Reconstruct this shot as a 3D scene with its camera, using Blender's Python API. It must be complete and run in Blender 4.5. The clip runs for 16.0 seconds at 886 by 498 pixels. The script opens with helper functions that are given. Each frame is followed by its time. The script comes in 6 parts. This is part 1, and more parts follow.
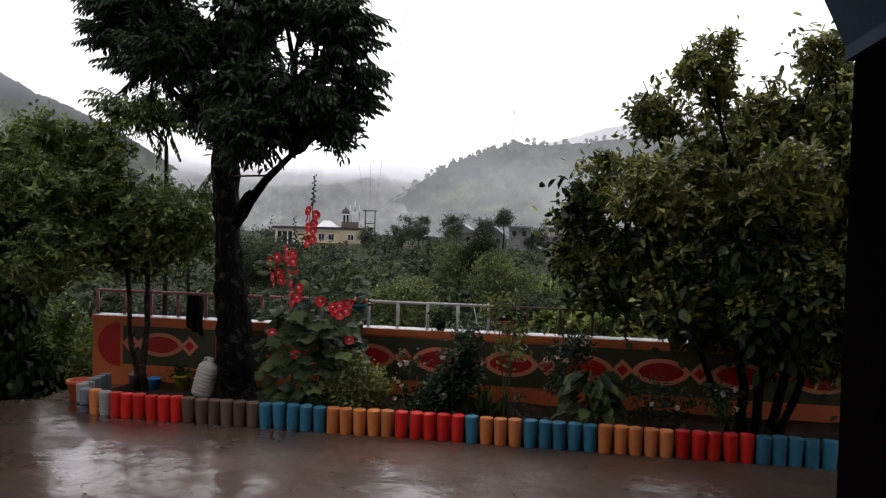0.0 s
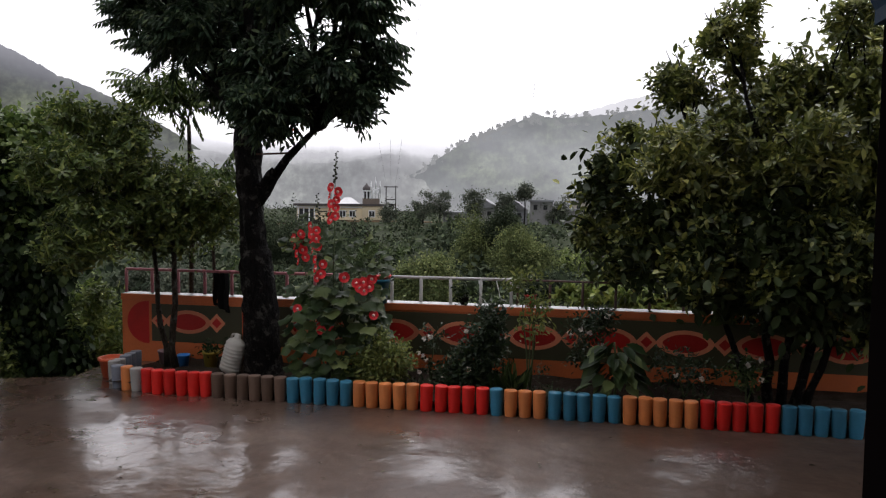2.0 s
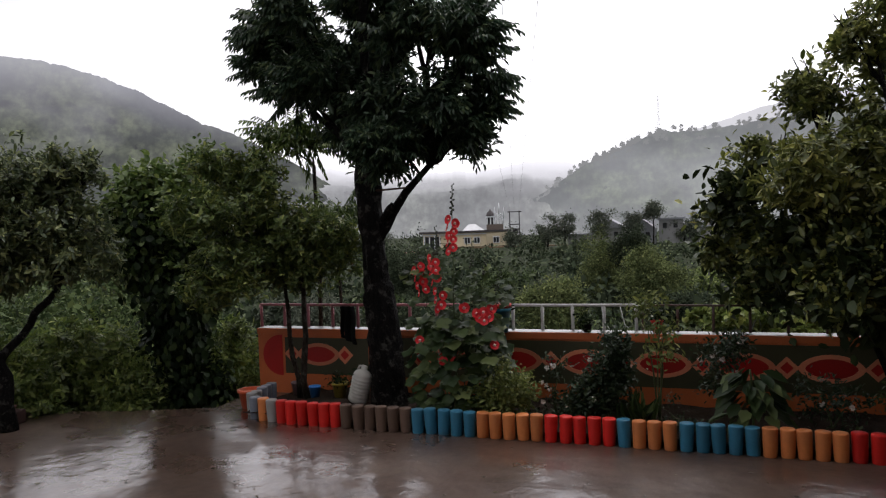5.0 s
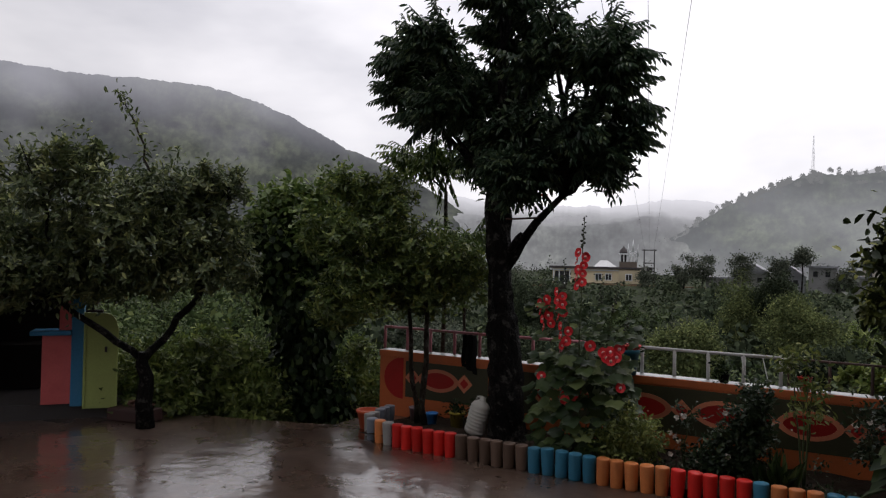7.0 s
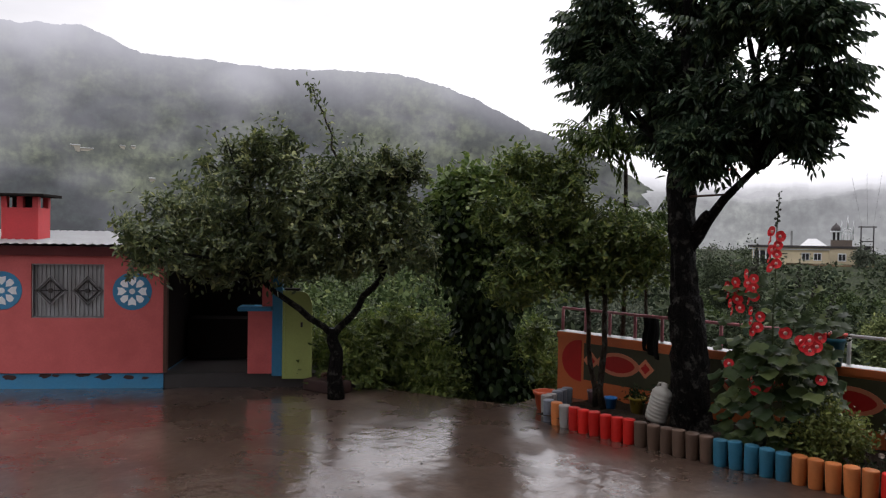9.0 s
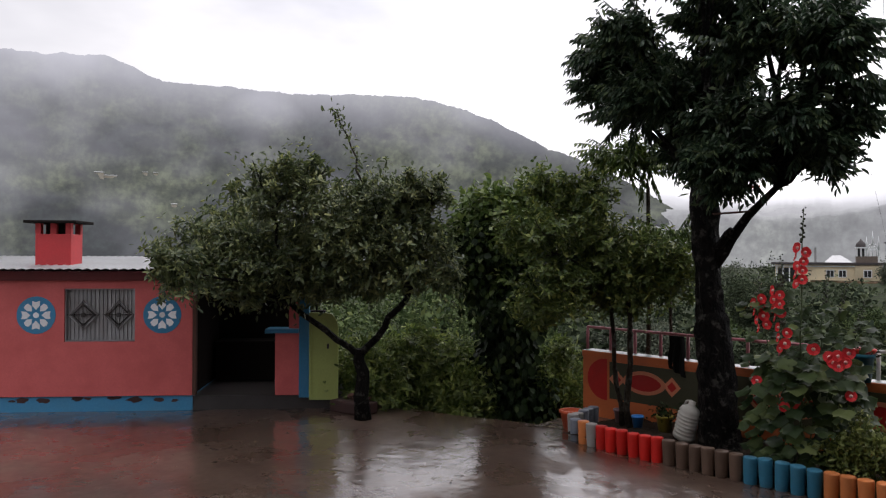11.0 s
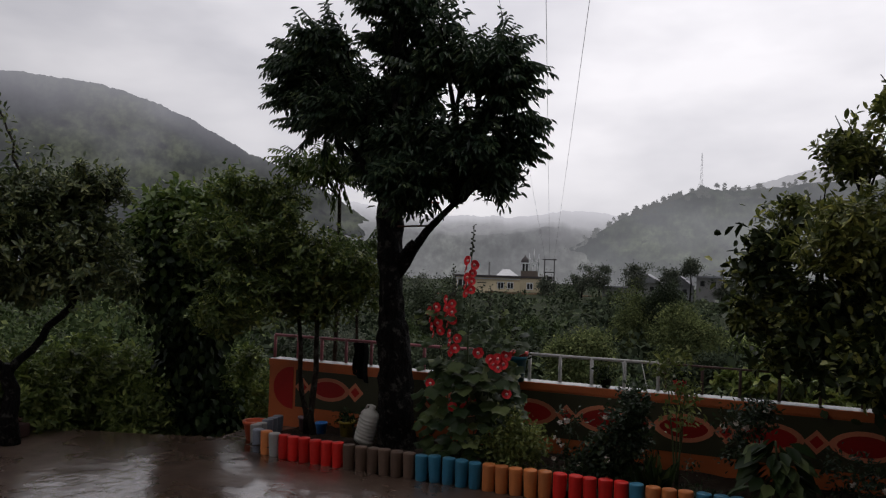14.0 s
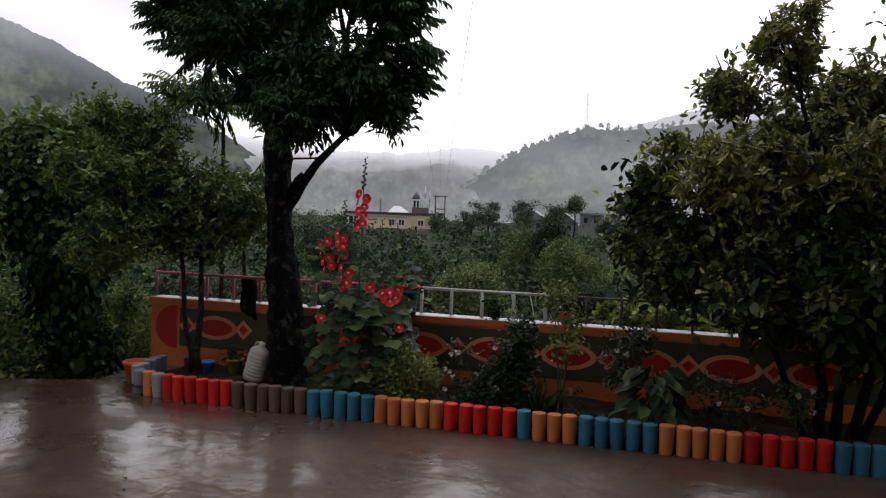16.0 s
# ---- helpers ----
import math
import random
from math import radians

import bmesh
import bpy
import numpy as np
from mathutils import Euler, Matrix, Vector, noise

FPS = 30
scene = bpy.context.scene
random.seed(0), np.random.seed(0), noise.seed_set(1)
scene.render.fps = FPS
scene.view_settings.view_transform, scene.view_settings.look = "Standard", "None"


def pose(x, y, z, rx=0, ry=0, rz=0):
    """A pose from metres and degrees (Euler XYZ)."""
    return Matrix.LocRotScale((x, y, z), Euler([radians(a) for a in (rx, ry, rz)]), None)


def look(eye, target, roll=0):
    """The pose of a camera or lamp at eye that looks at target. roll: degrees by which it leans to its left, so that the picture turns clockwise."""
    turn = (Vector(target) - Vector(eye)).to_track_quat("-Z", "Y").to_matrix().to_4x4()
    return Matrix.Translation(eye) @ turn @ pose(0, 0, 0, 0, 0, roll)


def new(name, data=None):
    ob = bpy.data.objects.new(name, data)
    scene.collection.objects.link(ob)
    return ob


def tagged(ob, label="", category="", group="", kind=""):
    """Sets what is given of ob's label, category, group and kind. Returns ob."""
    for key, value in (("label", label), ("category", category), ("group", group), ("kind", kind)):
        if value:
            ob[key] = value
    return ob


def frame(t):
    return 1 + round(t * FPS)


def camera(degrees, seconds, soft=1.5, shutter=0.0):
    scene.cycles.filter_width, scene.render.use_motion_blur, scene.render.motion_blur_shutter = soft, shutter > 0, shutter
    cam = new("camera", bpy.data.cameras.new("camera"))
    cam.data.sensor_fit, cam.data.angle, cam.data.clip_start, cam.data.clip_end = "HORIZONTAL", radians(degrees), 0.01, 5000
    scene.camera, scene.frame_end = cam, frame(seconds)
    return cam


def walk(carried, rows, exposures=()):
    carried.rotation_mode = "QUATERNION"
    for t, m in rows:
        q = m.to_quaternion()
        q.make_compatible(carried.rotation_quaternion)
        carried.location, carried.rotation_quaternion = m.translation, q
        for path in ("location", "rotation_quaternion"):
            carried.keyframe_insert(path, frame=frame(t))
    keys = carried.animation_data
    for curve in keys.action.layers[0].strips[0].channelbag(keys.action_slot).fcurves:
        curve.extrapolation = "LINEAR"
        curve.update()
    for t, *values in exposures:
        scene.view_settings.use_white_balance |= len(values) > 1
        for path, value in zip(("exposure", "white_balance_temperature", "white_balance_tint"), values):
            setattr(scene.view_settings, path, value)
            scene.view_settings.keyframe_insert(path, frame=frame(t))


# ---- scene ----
cam = camera(62.0, 16.0, soft=1.25)
PATH = [
    (0, (0.104, 0.485, 2.177), (-0.223, 2.457, 2.115), 1.4),
    (0.5, (0.108, 0.476, 2.185), (-0.215, 2.448, 2.105), 1.3),
    (1, (0.111, 0.452, 2.176), (-0.215, 2.423, 2.082), 1.1),
    (1.5, (0.091, 0.471, 2.179), (-0.271, 2.434, 2.057), 0.7),
    (2, (0.095, 0.462, 2.172), (-0.287, 2.421, 2.042), 0.5),
    (2.5, (0.09, 0.463, 2.176), (-0.343, 2.41, 2.034), 0.2),
    (3, (0.097, 0.45, 2.18), (-0.39, 2.385, 2.05), -0.2),
    (3.2, (0.113, 0.472, 2.168), (-0.393, 2.403, 2.044), -0.4),
    (5.3, (0.177, 0.492, 2.222), (-0.573, 2.346, 2.161), -1.2),
    (5.5, (0.167, 0.519, 2.207), (-0.611, 2.36, 2.131), -0.4),
    (6, (0.176, 0.534, 2.217), (-0.643, 2.359, 2.181), -0.6),
    (6.5, (0.166, 0.583, 2.208), (-0.76, 2.356, 2.206), -0.4),
    (7, (0.128, 0.656, 2.205), (-0.895, 2.374, 2.233), 1.3),
    (7.5, (0.143, 0.69, 2.213), (-0.95, 2.365, 2.234), 0.9),
    (8, (0.134, 0.719, 2.221), (-1.08, 2.309, 2.215), 0.5),
    (8.5, (0.141, 0.714, 2.225), (-1.174, 2.221, 2.198), 0.1),
    (9, (0.187, 0.775, 2.218), (-1.228, 2.187, 2.182), 0.9),
    (9.2, (0.211, 0.769, 2.228), (-1.23, 2.155, 2.173), 0.6),
    (11.3, (0.214, 0.646, 2.205), (-1.23, 2.029, 2.253), 0.2),
    (11.5, (0.216, 0.644, 2.213), (-1.205, 2.051, 2.279), 0.4),
    (12, (0.211, 0.7, 2.211), (-1.102, 2.205, 2.309), 0.7),
    (12.5, (0.219, 0.708, 2.232), (-0.97, 2.312, 2.337), 1.5),
    (13, (0.266, 0.662, 2.226), (-0.809, 2.345, 2.344), 1.8),
    (13.5, (0.26, 0.73, 2.214), (-0.694, 2.486, 2.292), 1.8),
    (14, (0.262, 0.758, 2.199), (-0.533, 2.592, 2.256), 1.7),
    (14.5, (0.234, 0.792, 2.188), (-0.423, 2.681, 2.211), 2.1),
    (15, (0.223, 0.803, 2.188), (-0.406, 2.701, 2.178), 2.0),
    (15.5, (0.222, 0.851, 2.174), (-0.35, 2.767, 2.111), 1.6),
    (16, (0.22, 0.847, 2.167), (-0.292, 2.778, 2.062), 1.8),
]
EXPOSURES = [(t, stops, 6500, 15) for t, stops in ((0, 0.34), (1.5, 0.4), (2.5, 0.52), (3, 0.54), (5.5, 0.2), (6.5, 0.04), (7, -0.14), (7.5, -0.18), (8, 0.04), (9, 0.44), (11.5, 0.36), (12.5, -0.15), (13.5, -0.5), (14.5, -0.55), (15, -0.36), (15.5, -0.08), (16, 0.06))]
walk(cam, [(t, look(eye, target, roll)) for t, eye, target, roll in PATH], EXPOSURES)

# ---- world and light: a rainy, overcast sky, brighter overhead and over the valley ----
world = bpy.data.worlds.new("sky")
scene.world = world
world.use_nodes = True
wn = world.node_tree
wn.nodes.clear()


def link(tree, a, out, b, inp):
    tree.links.new(a.outputs[out], b.inputs[inp])


w_out = wn.nodes.new("ShaderNodeOutputWorld")
w_bg = wn.nodes.new("ShaderNodeBackground")
w_bg.inputs["Strength"].default_value = 1.0
w_sky = wn.nodes.new("ShaderNodeTexSky")
w_sky.sky_type, w_sky.sun_disc = "NISHITA", False
w_sky.sun_elevation, w_sky.sun_rotation = radians(55), radians(20)
w_dim = wn.nodes.new("ShaderNodeVectorMath")
w_dim.operation = "SCALE"
w_dim.inputs["Scale"].default_value = 0.1
w_tc = wn.nodes.new("ShaderNodeTexCoord")
w_map = wn.nodes.new("ShaderNodeMapping")
w_map.inputs["Scale"].default_value = (1.0, 1.0, 2.6)
w_noise = wn.nodes.new("ShaderNodeTexNoise")
w_noise.inputs["Scale"].default_value, w_noise.inputs["Detail"].default_value = 2.2, 5
w_ramp = wn.nodes.new("ShaderNodeValToRGB")
w_ramp.color_ramp.elements[0].position, w_ramp.color_ramp.elements[0].color = 0.32, (0.74, 0.75, 0.79, 1)
w_ramp.color_ramp.elements[1].position, w_ramp.color_ramp.elements[1].color = 0.62, (1.22, 1.22, 1.23, 1)
w_mix = wn.nodes.new("ShaderNodeMix")
w_mix.data_type = "RGBA"
w_mix.inputs["Factor"].default_value = 0.93
link(wn, w_sky, "Color", w_dim, 0)
link(wn, w_tc, "Generated", w_map, "Vector")
link(wn, w_map, "Vector", w_noise, "Vector")
link(wn, w_noise, "Fac", w_ramp, "Fac")
wn.links.new(w_dim.outputs[0], w_mix.inputs[6])
w_dot = wn.nodes.new("ShaderNodeVectorMath")
w_dot.operation = "DOT_PRODUCT"
w_dot.inputs[1].default_value = (0.15, 0.93, 0.34)
link(wn, w_tc, "Generated", w_dot, 0)
w_glow = wn.nodes.new("ShaderNodeMapRange")
w_glow.inputs["From Min"].default_value, w_glow.inputs["From Max"].default_value = 0.25, 0.85
w_glow.inputs["To Min"].default_value, w_glow.inputs["To Max"].default_value = 0.46, 1.0
wn.links.new(w_dot.outputs["Value"], w_glow.inputs["Value"])
w_lit = wn.nodes.new("ShaderNodeVectorMath")
w_lit.operation = "SCALE"
link(wn, w_ramp, "Color", w_lit, 0)
w_sep = wn.nodes.new("ShaderNodeSeparateXYZ")
link(wn, w_tc, "Generated", w_sep, "Vector")
w_top = wn.nodes.new("ShaderNodeMapRange")
w_top.inputs["To Max"].default_value = 0.75
link(wn, w_sep, "Z", w_top, "Value")
w_sum = wn.nodes.new("ShaderNodeMath")
w_sum.operation = "ADD"
link(wn, w_glow, "Result", w_sum, 0)
link(wn, w_top, "Result", w_sum, 1)
wn.links.new(w_sum.outputs[0], w_lit.inputs["Scale"])
wn.links.new(w_lit.outputs[0], w_mix.inputs[7])
wn.links.new(w_mix.outputs[2], w_bg.inputs["Color"])
link(wn, w_bg, "Background", w_out, "Surface")

sun_data = bpy.data.lights.new("sun", "SUN")
sun_data.energy, sun_data.angle, sun_data.color = 0.5, radians(40), (1.0, 0.97, 0.93)
sun = new("sun", sun_data)
sun.matrix_world = look((0, 0, 30), (0 - 30 * math.cos(radians(55)) * math.sin(radians(20)), -30 * math.cos(radians(55)) * math.cos(radians(20)), 30 - 30 * math.sin(radians(55))))


# ---- materials ----
def base_material(name):
    m = bpy.data.materials.new(name)
    m.use_nodes = True
    t = m.node_tree
    return m, t, t.nodes["Principled BSDF"]


def noise_node(t, scale, detail=4.0, rough=0.55, coord="Object"):
    tc = t.nodes.new("ShaderNodeTexCoord")
    n = t.nodes.new("ShaderNodeTexNoise")
    n.inputs["Scale"].default_value, n.inputs["Detail"].default_value, n.inputs["Roughness"].default_value = scale, detail, rough
    link(t, tc, coord, n, "Vector")
    return n


def ramp_node(t, src, stops, out="Fac"):
    r = t.nodes.new("ShaderNodeValToRGB")
    e = r.color_ramp.elements
    while len(e) < len(stops):
        e.new(0.5)
    for k, (p, c) in enumerate(stops):
        e[k].position, e[k].color = p, (*c, 1) if len(c) == 3 else c
    link(t, src, out, r, "Fac")
    return r


def mixed(t, fac, a, b, blend="MIX"):
    m = t.nodes.new("ShaderNodeMix")
    m.data_type, m.blend_type = "RGBA", blend
    for sock, val in ((0, fac), (6, a), (7, b)):
        if hasattr(val, "is_linked"):
            t.links.new(val, m.inputs[sock])
        elif isinstance(val, (int, float)):
            m.inputs[sock].default_value = val
        else:
            m.inputs[sock].default_value = (*val, 1)
    return m.outputs[2]


def bump(t, b, height, strength, distance=0.01, coat=False):
    n = t.nodes.new("ShaderNodeBump")
    n.inputs["Strength"].default_value, n.inputs["Distance"].default_value = strength, distance
    t.links.new(height, n.inputs["Height"])
    t.links.new(n.outputs["Normal"], b.inputs["Normal"])
    if coat:
        t.links.new(n.outputs["Normal"], b.inputs["Coat Normal"])


def paint(name, color, wear=(0.12, 0.10, 0.08), amount=0.25, rough=0.45, metal=0.0, grain=40.0, big=2.5, shine=0.2):
    """Worn paint or any slightly uneven solid: a colour with stains at two scales and fine relief."""
    m, t, b = base_material(name)
    n1, n2 = noise_node(t, big, 5, 0.6), noise_node(t, grain, 3, 0.6)
    dirt = ramp_node(t, n1, [(0.42, (0, 0, 0)), (0.72, (1, 1, 1))])
    scale = t.nodes.new("ShaderNodeMath")
    scale.operation = "MULTIPLY"
    scale.inputs[1].default_value = amount
    link(t, dirt, "Color", scale, 0)
    info = t.nodes.new("ShaderNodeObjectInfo")
    vary = ramp_node(t, info, [(0.0, (0.78, 0.78, 0.78)), (1.0, (1.12, 1.12, 1.12))], "Random")
    tint = mixed(t, 1.0, color, vary.outputs["Color"], "MULTIPLY")
    fine = ramp_node(t, n2, [(0.3, (0.92, 0.92, 0.92)), (0.7, (1.05, 1.05, 1.05))])
    tint = mixed(t, 1.0, tint, fine.outputs["Color"], "MULTIPLY")
    t.links.new(mixed(t, scale.outputs[0], tint, wear), b.inputs["Base Color"])
    b.inputs["Roughness"].default_value, b.inputs["Metallic"].default_value = rough, metal
    b.inputs["Specular IOR Level"].default_value = shine
    bump(t, b, n2.outputs["Fac"], 0.25, 0.004)
    return m


def leaf_material(name, dark, light, young=None, rough=0.38, thin=0.32, shine=0.3, patches=1.3, low=0.72, high=1.15):
    m, t, b = base_material(name)
    geo = t.nodes.new("ShaderNodeNewGeometry")
    stops = [(0.0, dark), (0.78, light)] + ([(1.0, young)] if young else [])
    r = ramp_node(t, geo, stops, "Random Per Island")
    n = noise_node(t, patches, 3)
    patch = ramp_node(t, n, [(0.35, (low, low * 1.05, low)), (0.65, (high, high * 0.97, high * 0.91))])
    col = mixed(t, 1.0, r.outputs["Color"], patch.outputs["Color"], "MULTIPLY")
    t.links.new(col, b.inputs["Base Color"])
    b.inputs["Roughness"].default_value = rough
    b.inputs["Specular IOR Level"].default_value = shine
    tr = t.nodes.new("ShaderNodeBsdfTranslucent")
    t.links.new(col, tr.inputs["Color"])
    mx = t.nodes.new("ShaderNodeMixShader")
    mx.inputs[0].default_value = thin
    t.links.new(b.outputs[0], mx.inputs[1])
    t.links.new(tr.outputs[0], mx.inputs[2])
    t.links.new(mx.outputs[0], t.nodes["Material Output"].inputs["Surface"])
    return m


def bark_material(name, a, c, lichen=(0.10, 0.098, 0.088)):
    m, t, b = base_material(name)
    tc = t.nodes.new("ShaderNodeTexCoord")
    stretch = t.nodes.new("ShaderNodeMapping")
    stretch.inputs["Scale"].default_value = (1.0, 1.0, 0.35)
    link(t, tc, "Object", stretch, "Vector")
    n = noise_node(t, 24, 6, 0.7)
    n.inputs["Distortion"].default_value = 1.0
    link(t, stretch, "Vector", n, "Vector")
    r = ramp_node(t, n, [(0.40, a), (0.68, c)])
    spots = noise_node(t, 9, 5, 0.7)
    pale = ramp_node(t, spots, [(0.54, (0, 0, 0)), (0.66, (0.8, 0.8, 0.8))])
    t.links.new(mixed(t, pale.outputs["Color"], r.outputs["Color"], lichen), b.inputs["Base Color"])
    b.inputs["Roughness"].default_value = 0.65
    b.inputs["Specular IOR Level"].default_value = 0.08
    bump(t, b, n.outputs["Fac"], 1.0, 0.10)
    return m


def wet_concrete():
    """Brown-grey concrete under a running film of rain: rippled, glossy, with rougher worn patches."""
    m, t, b = base_material("wet_concrete")
    n1, n2, n3 = noise_node(t, 0.55, 6, 0.6), noise_node(t, 6, 5, 0.65), noise_node(t, 60, 3, 0.6)
    r1 = ramp_node(t, n1, [(0.3, (0.050, 0.030, 0.022)), (0.5, (0.085, 0.055, 0.041)), (0.7, (0.130, 0.094, 0.074))])
    r2 = ramp_node(t, n2, [(0.3, (0.66, 0.63, 0.61)), (0.7, (1.14, 1.14, 1.14))])
    t.links.new(mixed(t, 1.0, r1.outputs["Color"], r2.outputs["Color"], "MULTIPLY"), b.inputs["Base Color"])
    b.inputs["Specular IOR Level"].default_value = 0.25
    geo = t.nodes.new("ShaderNodeNewGeometry")
    sep = t.nodes.new("ShaderNodeSeparateXYZ")
    link(t, geo, "Position", sep, "Vector")
    low = t.nodes.new("ShaderNodeMapRange")
    low.inputs["From Min"].default_value, low.inputs["From Max"].default_value = 1.5, -5.5
    low.inputs["To Min"].default_value, low.inputs["To Max"].default_value = -0.09, 0.09
    link(t, sep, "X", low, "Value")
    puddles = noise_node(t, 0.8, 7, 0.62)
    pool = t.nodes.new("ShaderNodeMath")
    pool.operation = "ADD"
    link(t, puddles, "Fac", pool, 0)
    link(t, low, "Result", pool, 1)
    rr = ramp_node(t, pool, [(0.40, (0.46, 0.46, 0.46)), (0.62, (0.25, 0.25, 0.25))], "Value")
    link(t, rr, "Color", b, "Roughness")
    cw = ramp_node(t, pool, [(0.44, (0.14, 0.14, 0.14)), (0.53, (1, 1, 1))], "Value")
    link(t, cw, "Color", b, "Coat Weight")
    cr = ramp_node(t, pool, [(0.44, (0.10, 0.10, 0.10)), (0.54, (0.025, 0.025, 0.025))], "Value")
    link(t, cr, "Color", b, "Coat Roughness")
    b.inputs["IOR"].default_value, b.inputs["Coat IOR"].default_value = 1.45, 1.5
    wide, wav = noise_node(t, 3.5, 2, 0.5), noise_node(t, 17, 3, 0.6)
    add = t.nodes.new("ShaderNodeMath")
    add.operation = "MULTIPLY_ADD"
    add.inputs[1].default_value = 0.22
    link(t, wav, "Fac", add, 0)
    link(t, wide, "Fac", add, 2)
    fine = t.nodes.new("ShaderNodeMath")
    fine.operation = "MULTIPLY_ADD"
    fine.inputs[1].default_value = 0.05
    link(t, n3, "Fac", fine, 0)
    link(t, add, "Value", fine, 2)
    bump(t, b, fine.outputs[0], 0.5, 0.022, True)
    return m


def ground_material(name, a, c, scale=3.0):
    m, t, b = base_material(name)
    n1, n2 = noise_node(t, scale, 6, 0.65), noise_node(t, scale * 9, 4, 0.6)
    r = ramp_node(t, n1, [(0.35, a), (0.65, c)])
    r2 = ramp_node(t, n2, [(0.3, (0.6, 0.6, 0.6)), (0.7, (1.2, 1.2, 1.2))])
    t.links.new(mixed(t, 1.0, r.outputs["Color"], r2.outputs["Color"], "MULTIPLY"), b.inputs["Base Color"])
    b.inputs["Roughness"].default_value = 0.9
    b.inputs["Specular IOR Level"].default_value = 0.08
    bump(t, b, n2.outputs["Fac"], 0.8, 0.04)
    return m


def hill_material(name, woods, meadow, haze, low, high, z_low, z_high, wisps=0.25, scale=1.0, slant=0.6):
    """Wooded slope far off in mist: slanting spurs of wood and meadow, speckled with trees; the veil of cloud is
    painted haze, an emission whose share runs from low at z_low to high at z_high, torn by wisps.
    """
    m, t, b = base_material(name)
    geo = t.nodes.new("ShaderNodeNewGeometry")
    way = t.nodes.new("ShaderNodeVectorMath")
    way.operation = "NORMALIZE"
    link(t, geo, "Position", way, 0)

    def sphere_noise(freq, detail, rough, tilt=None, squash=1.0):
        n = t.nodes.new("ShaderNodeTexNoise")
        n.inputs["Scale"].default_value, n.inputs["Detail"].default_value, n.inputs["Roughness"].default_value = freq * scale, detail, rough
        src = way.outputs[0]
        if tilt is not None:
            mp = t.nodes.new("ShaderNodeMapping")
            mp.inputs["Rotation"].default_value = (0, tilt, 0)
            mp.inputs["Scale"].default_value = (1, 1, squash)
            t.links.new(src, mp.inputs["Vector"])
            src = mp.outputs["Vector"]
        t.links.new(src, n.inputs["Vector"])
        return n

    spur = sphere_noise(7, 6, 0.58, slant, 2.2)
    r = ramp_node(t, spur, [(0.42, woods), (0.60, meadow)])
    groves = ramp_node(t, sphere_noise(34, 4, 0.6, slant, 1.5), [(0.40, (0.45, 0.48, 0.46)), (0.62, (1.25, 1.25, 1.2))])
    trees_ = ramp_node(t, sphere_noise(130, 3, 0.65), [(0.38, (0.62, 0.63, 0.62)), (0.60, (1.2, 1.2, 1.18))])
    col = mixed(t, 1.0, r.outputs["Color"], groves.outputs["Color"], "MULTIPLY")
    t.links.new(mixed(t, 1.0, col, trees_.outputs["Color"], "MULTIPLY"), b.inputs["Base Color"])
    b.inputs["Roughness"].default_value = 1.0
    b.inputs["Specular IOR Level"].default_value = 0.0
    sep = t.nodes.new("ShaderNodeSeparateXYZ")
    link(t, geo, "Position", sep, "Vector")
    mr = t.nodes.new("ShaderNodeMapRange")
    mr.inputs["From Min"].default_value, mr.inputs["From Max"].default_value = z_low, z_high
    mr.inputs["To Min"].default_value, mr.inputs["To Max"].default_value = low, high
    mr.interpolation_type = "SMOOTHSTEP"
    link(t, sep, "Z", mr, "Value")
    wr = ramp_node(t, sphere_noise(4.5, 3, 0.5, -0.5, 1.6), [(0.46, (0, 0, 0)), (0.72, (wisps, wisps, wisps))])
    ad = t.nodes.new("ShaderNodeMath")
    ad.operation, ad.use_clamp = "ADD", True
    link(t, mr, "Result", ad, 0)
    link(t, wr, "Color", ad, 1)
    # A glow mixed over the slope paints in the haze.
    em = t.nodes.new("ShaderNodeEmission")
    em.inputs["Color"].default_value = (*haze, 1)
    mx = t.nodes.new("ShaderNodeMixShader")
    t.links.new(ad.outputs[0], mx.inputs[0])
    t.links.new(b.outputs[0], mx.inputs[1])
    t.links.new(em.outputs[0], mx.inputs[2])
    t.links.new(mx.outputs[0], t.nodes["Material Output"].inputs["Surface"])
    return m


M_FLOOR = wet_concrete()
M_SOIL = ground_material("dark_soil", (0.018, 0.013, 0.010), (0.05, 0.036, 0.026), 5)
M_GROUND = ground_material("grass_ground", (0.012, 0.018, 0.008), (0.035, 0.045, 0.018), 0.6)
M_ORANGE = paint("orange_wall_paint", (0.54, 0.14, 0.045), (0.20, 0.07, 0.04), 0.4)
M_OLIVE = paint("olive_wall_paint", (0.052, 0.050, 0.026), (0.03, 0.028, 0.02), 0.5)
M_REDPAINT = paint("red_wall_paint", (0.36, 0.016, 0.013), (0.16, 0.02, 0.015), 0.35)
M_SALMON = paint("salmon_wall_paint", (0.60, 0.21, 0.115), (0.32, 0.11, 0.06), 0.3)
M_COPING = paint("wet_pale_coping", (0.34, 0.34, 0.33), (0.20, 0.24, 0.23), 0.5, 0.25)
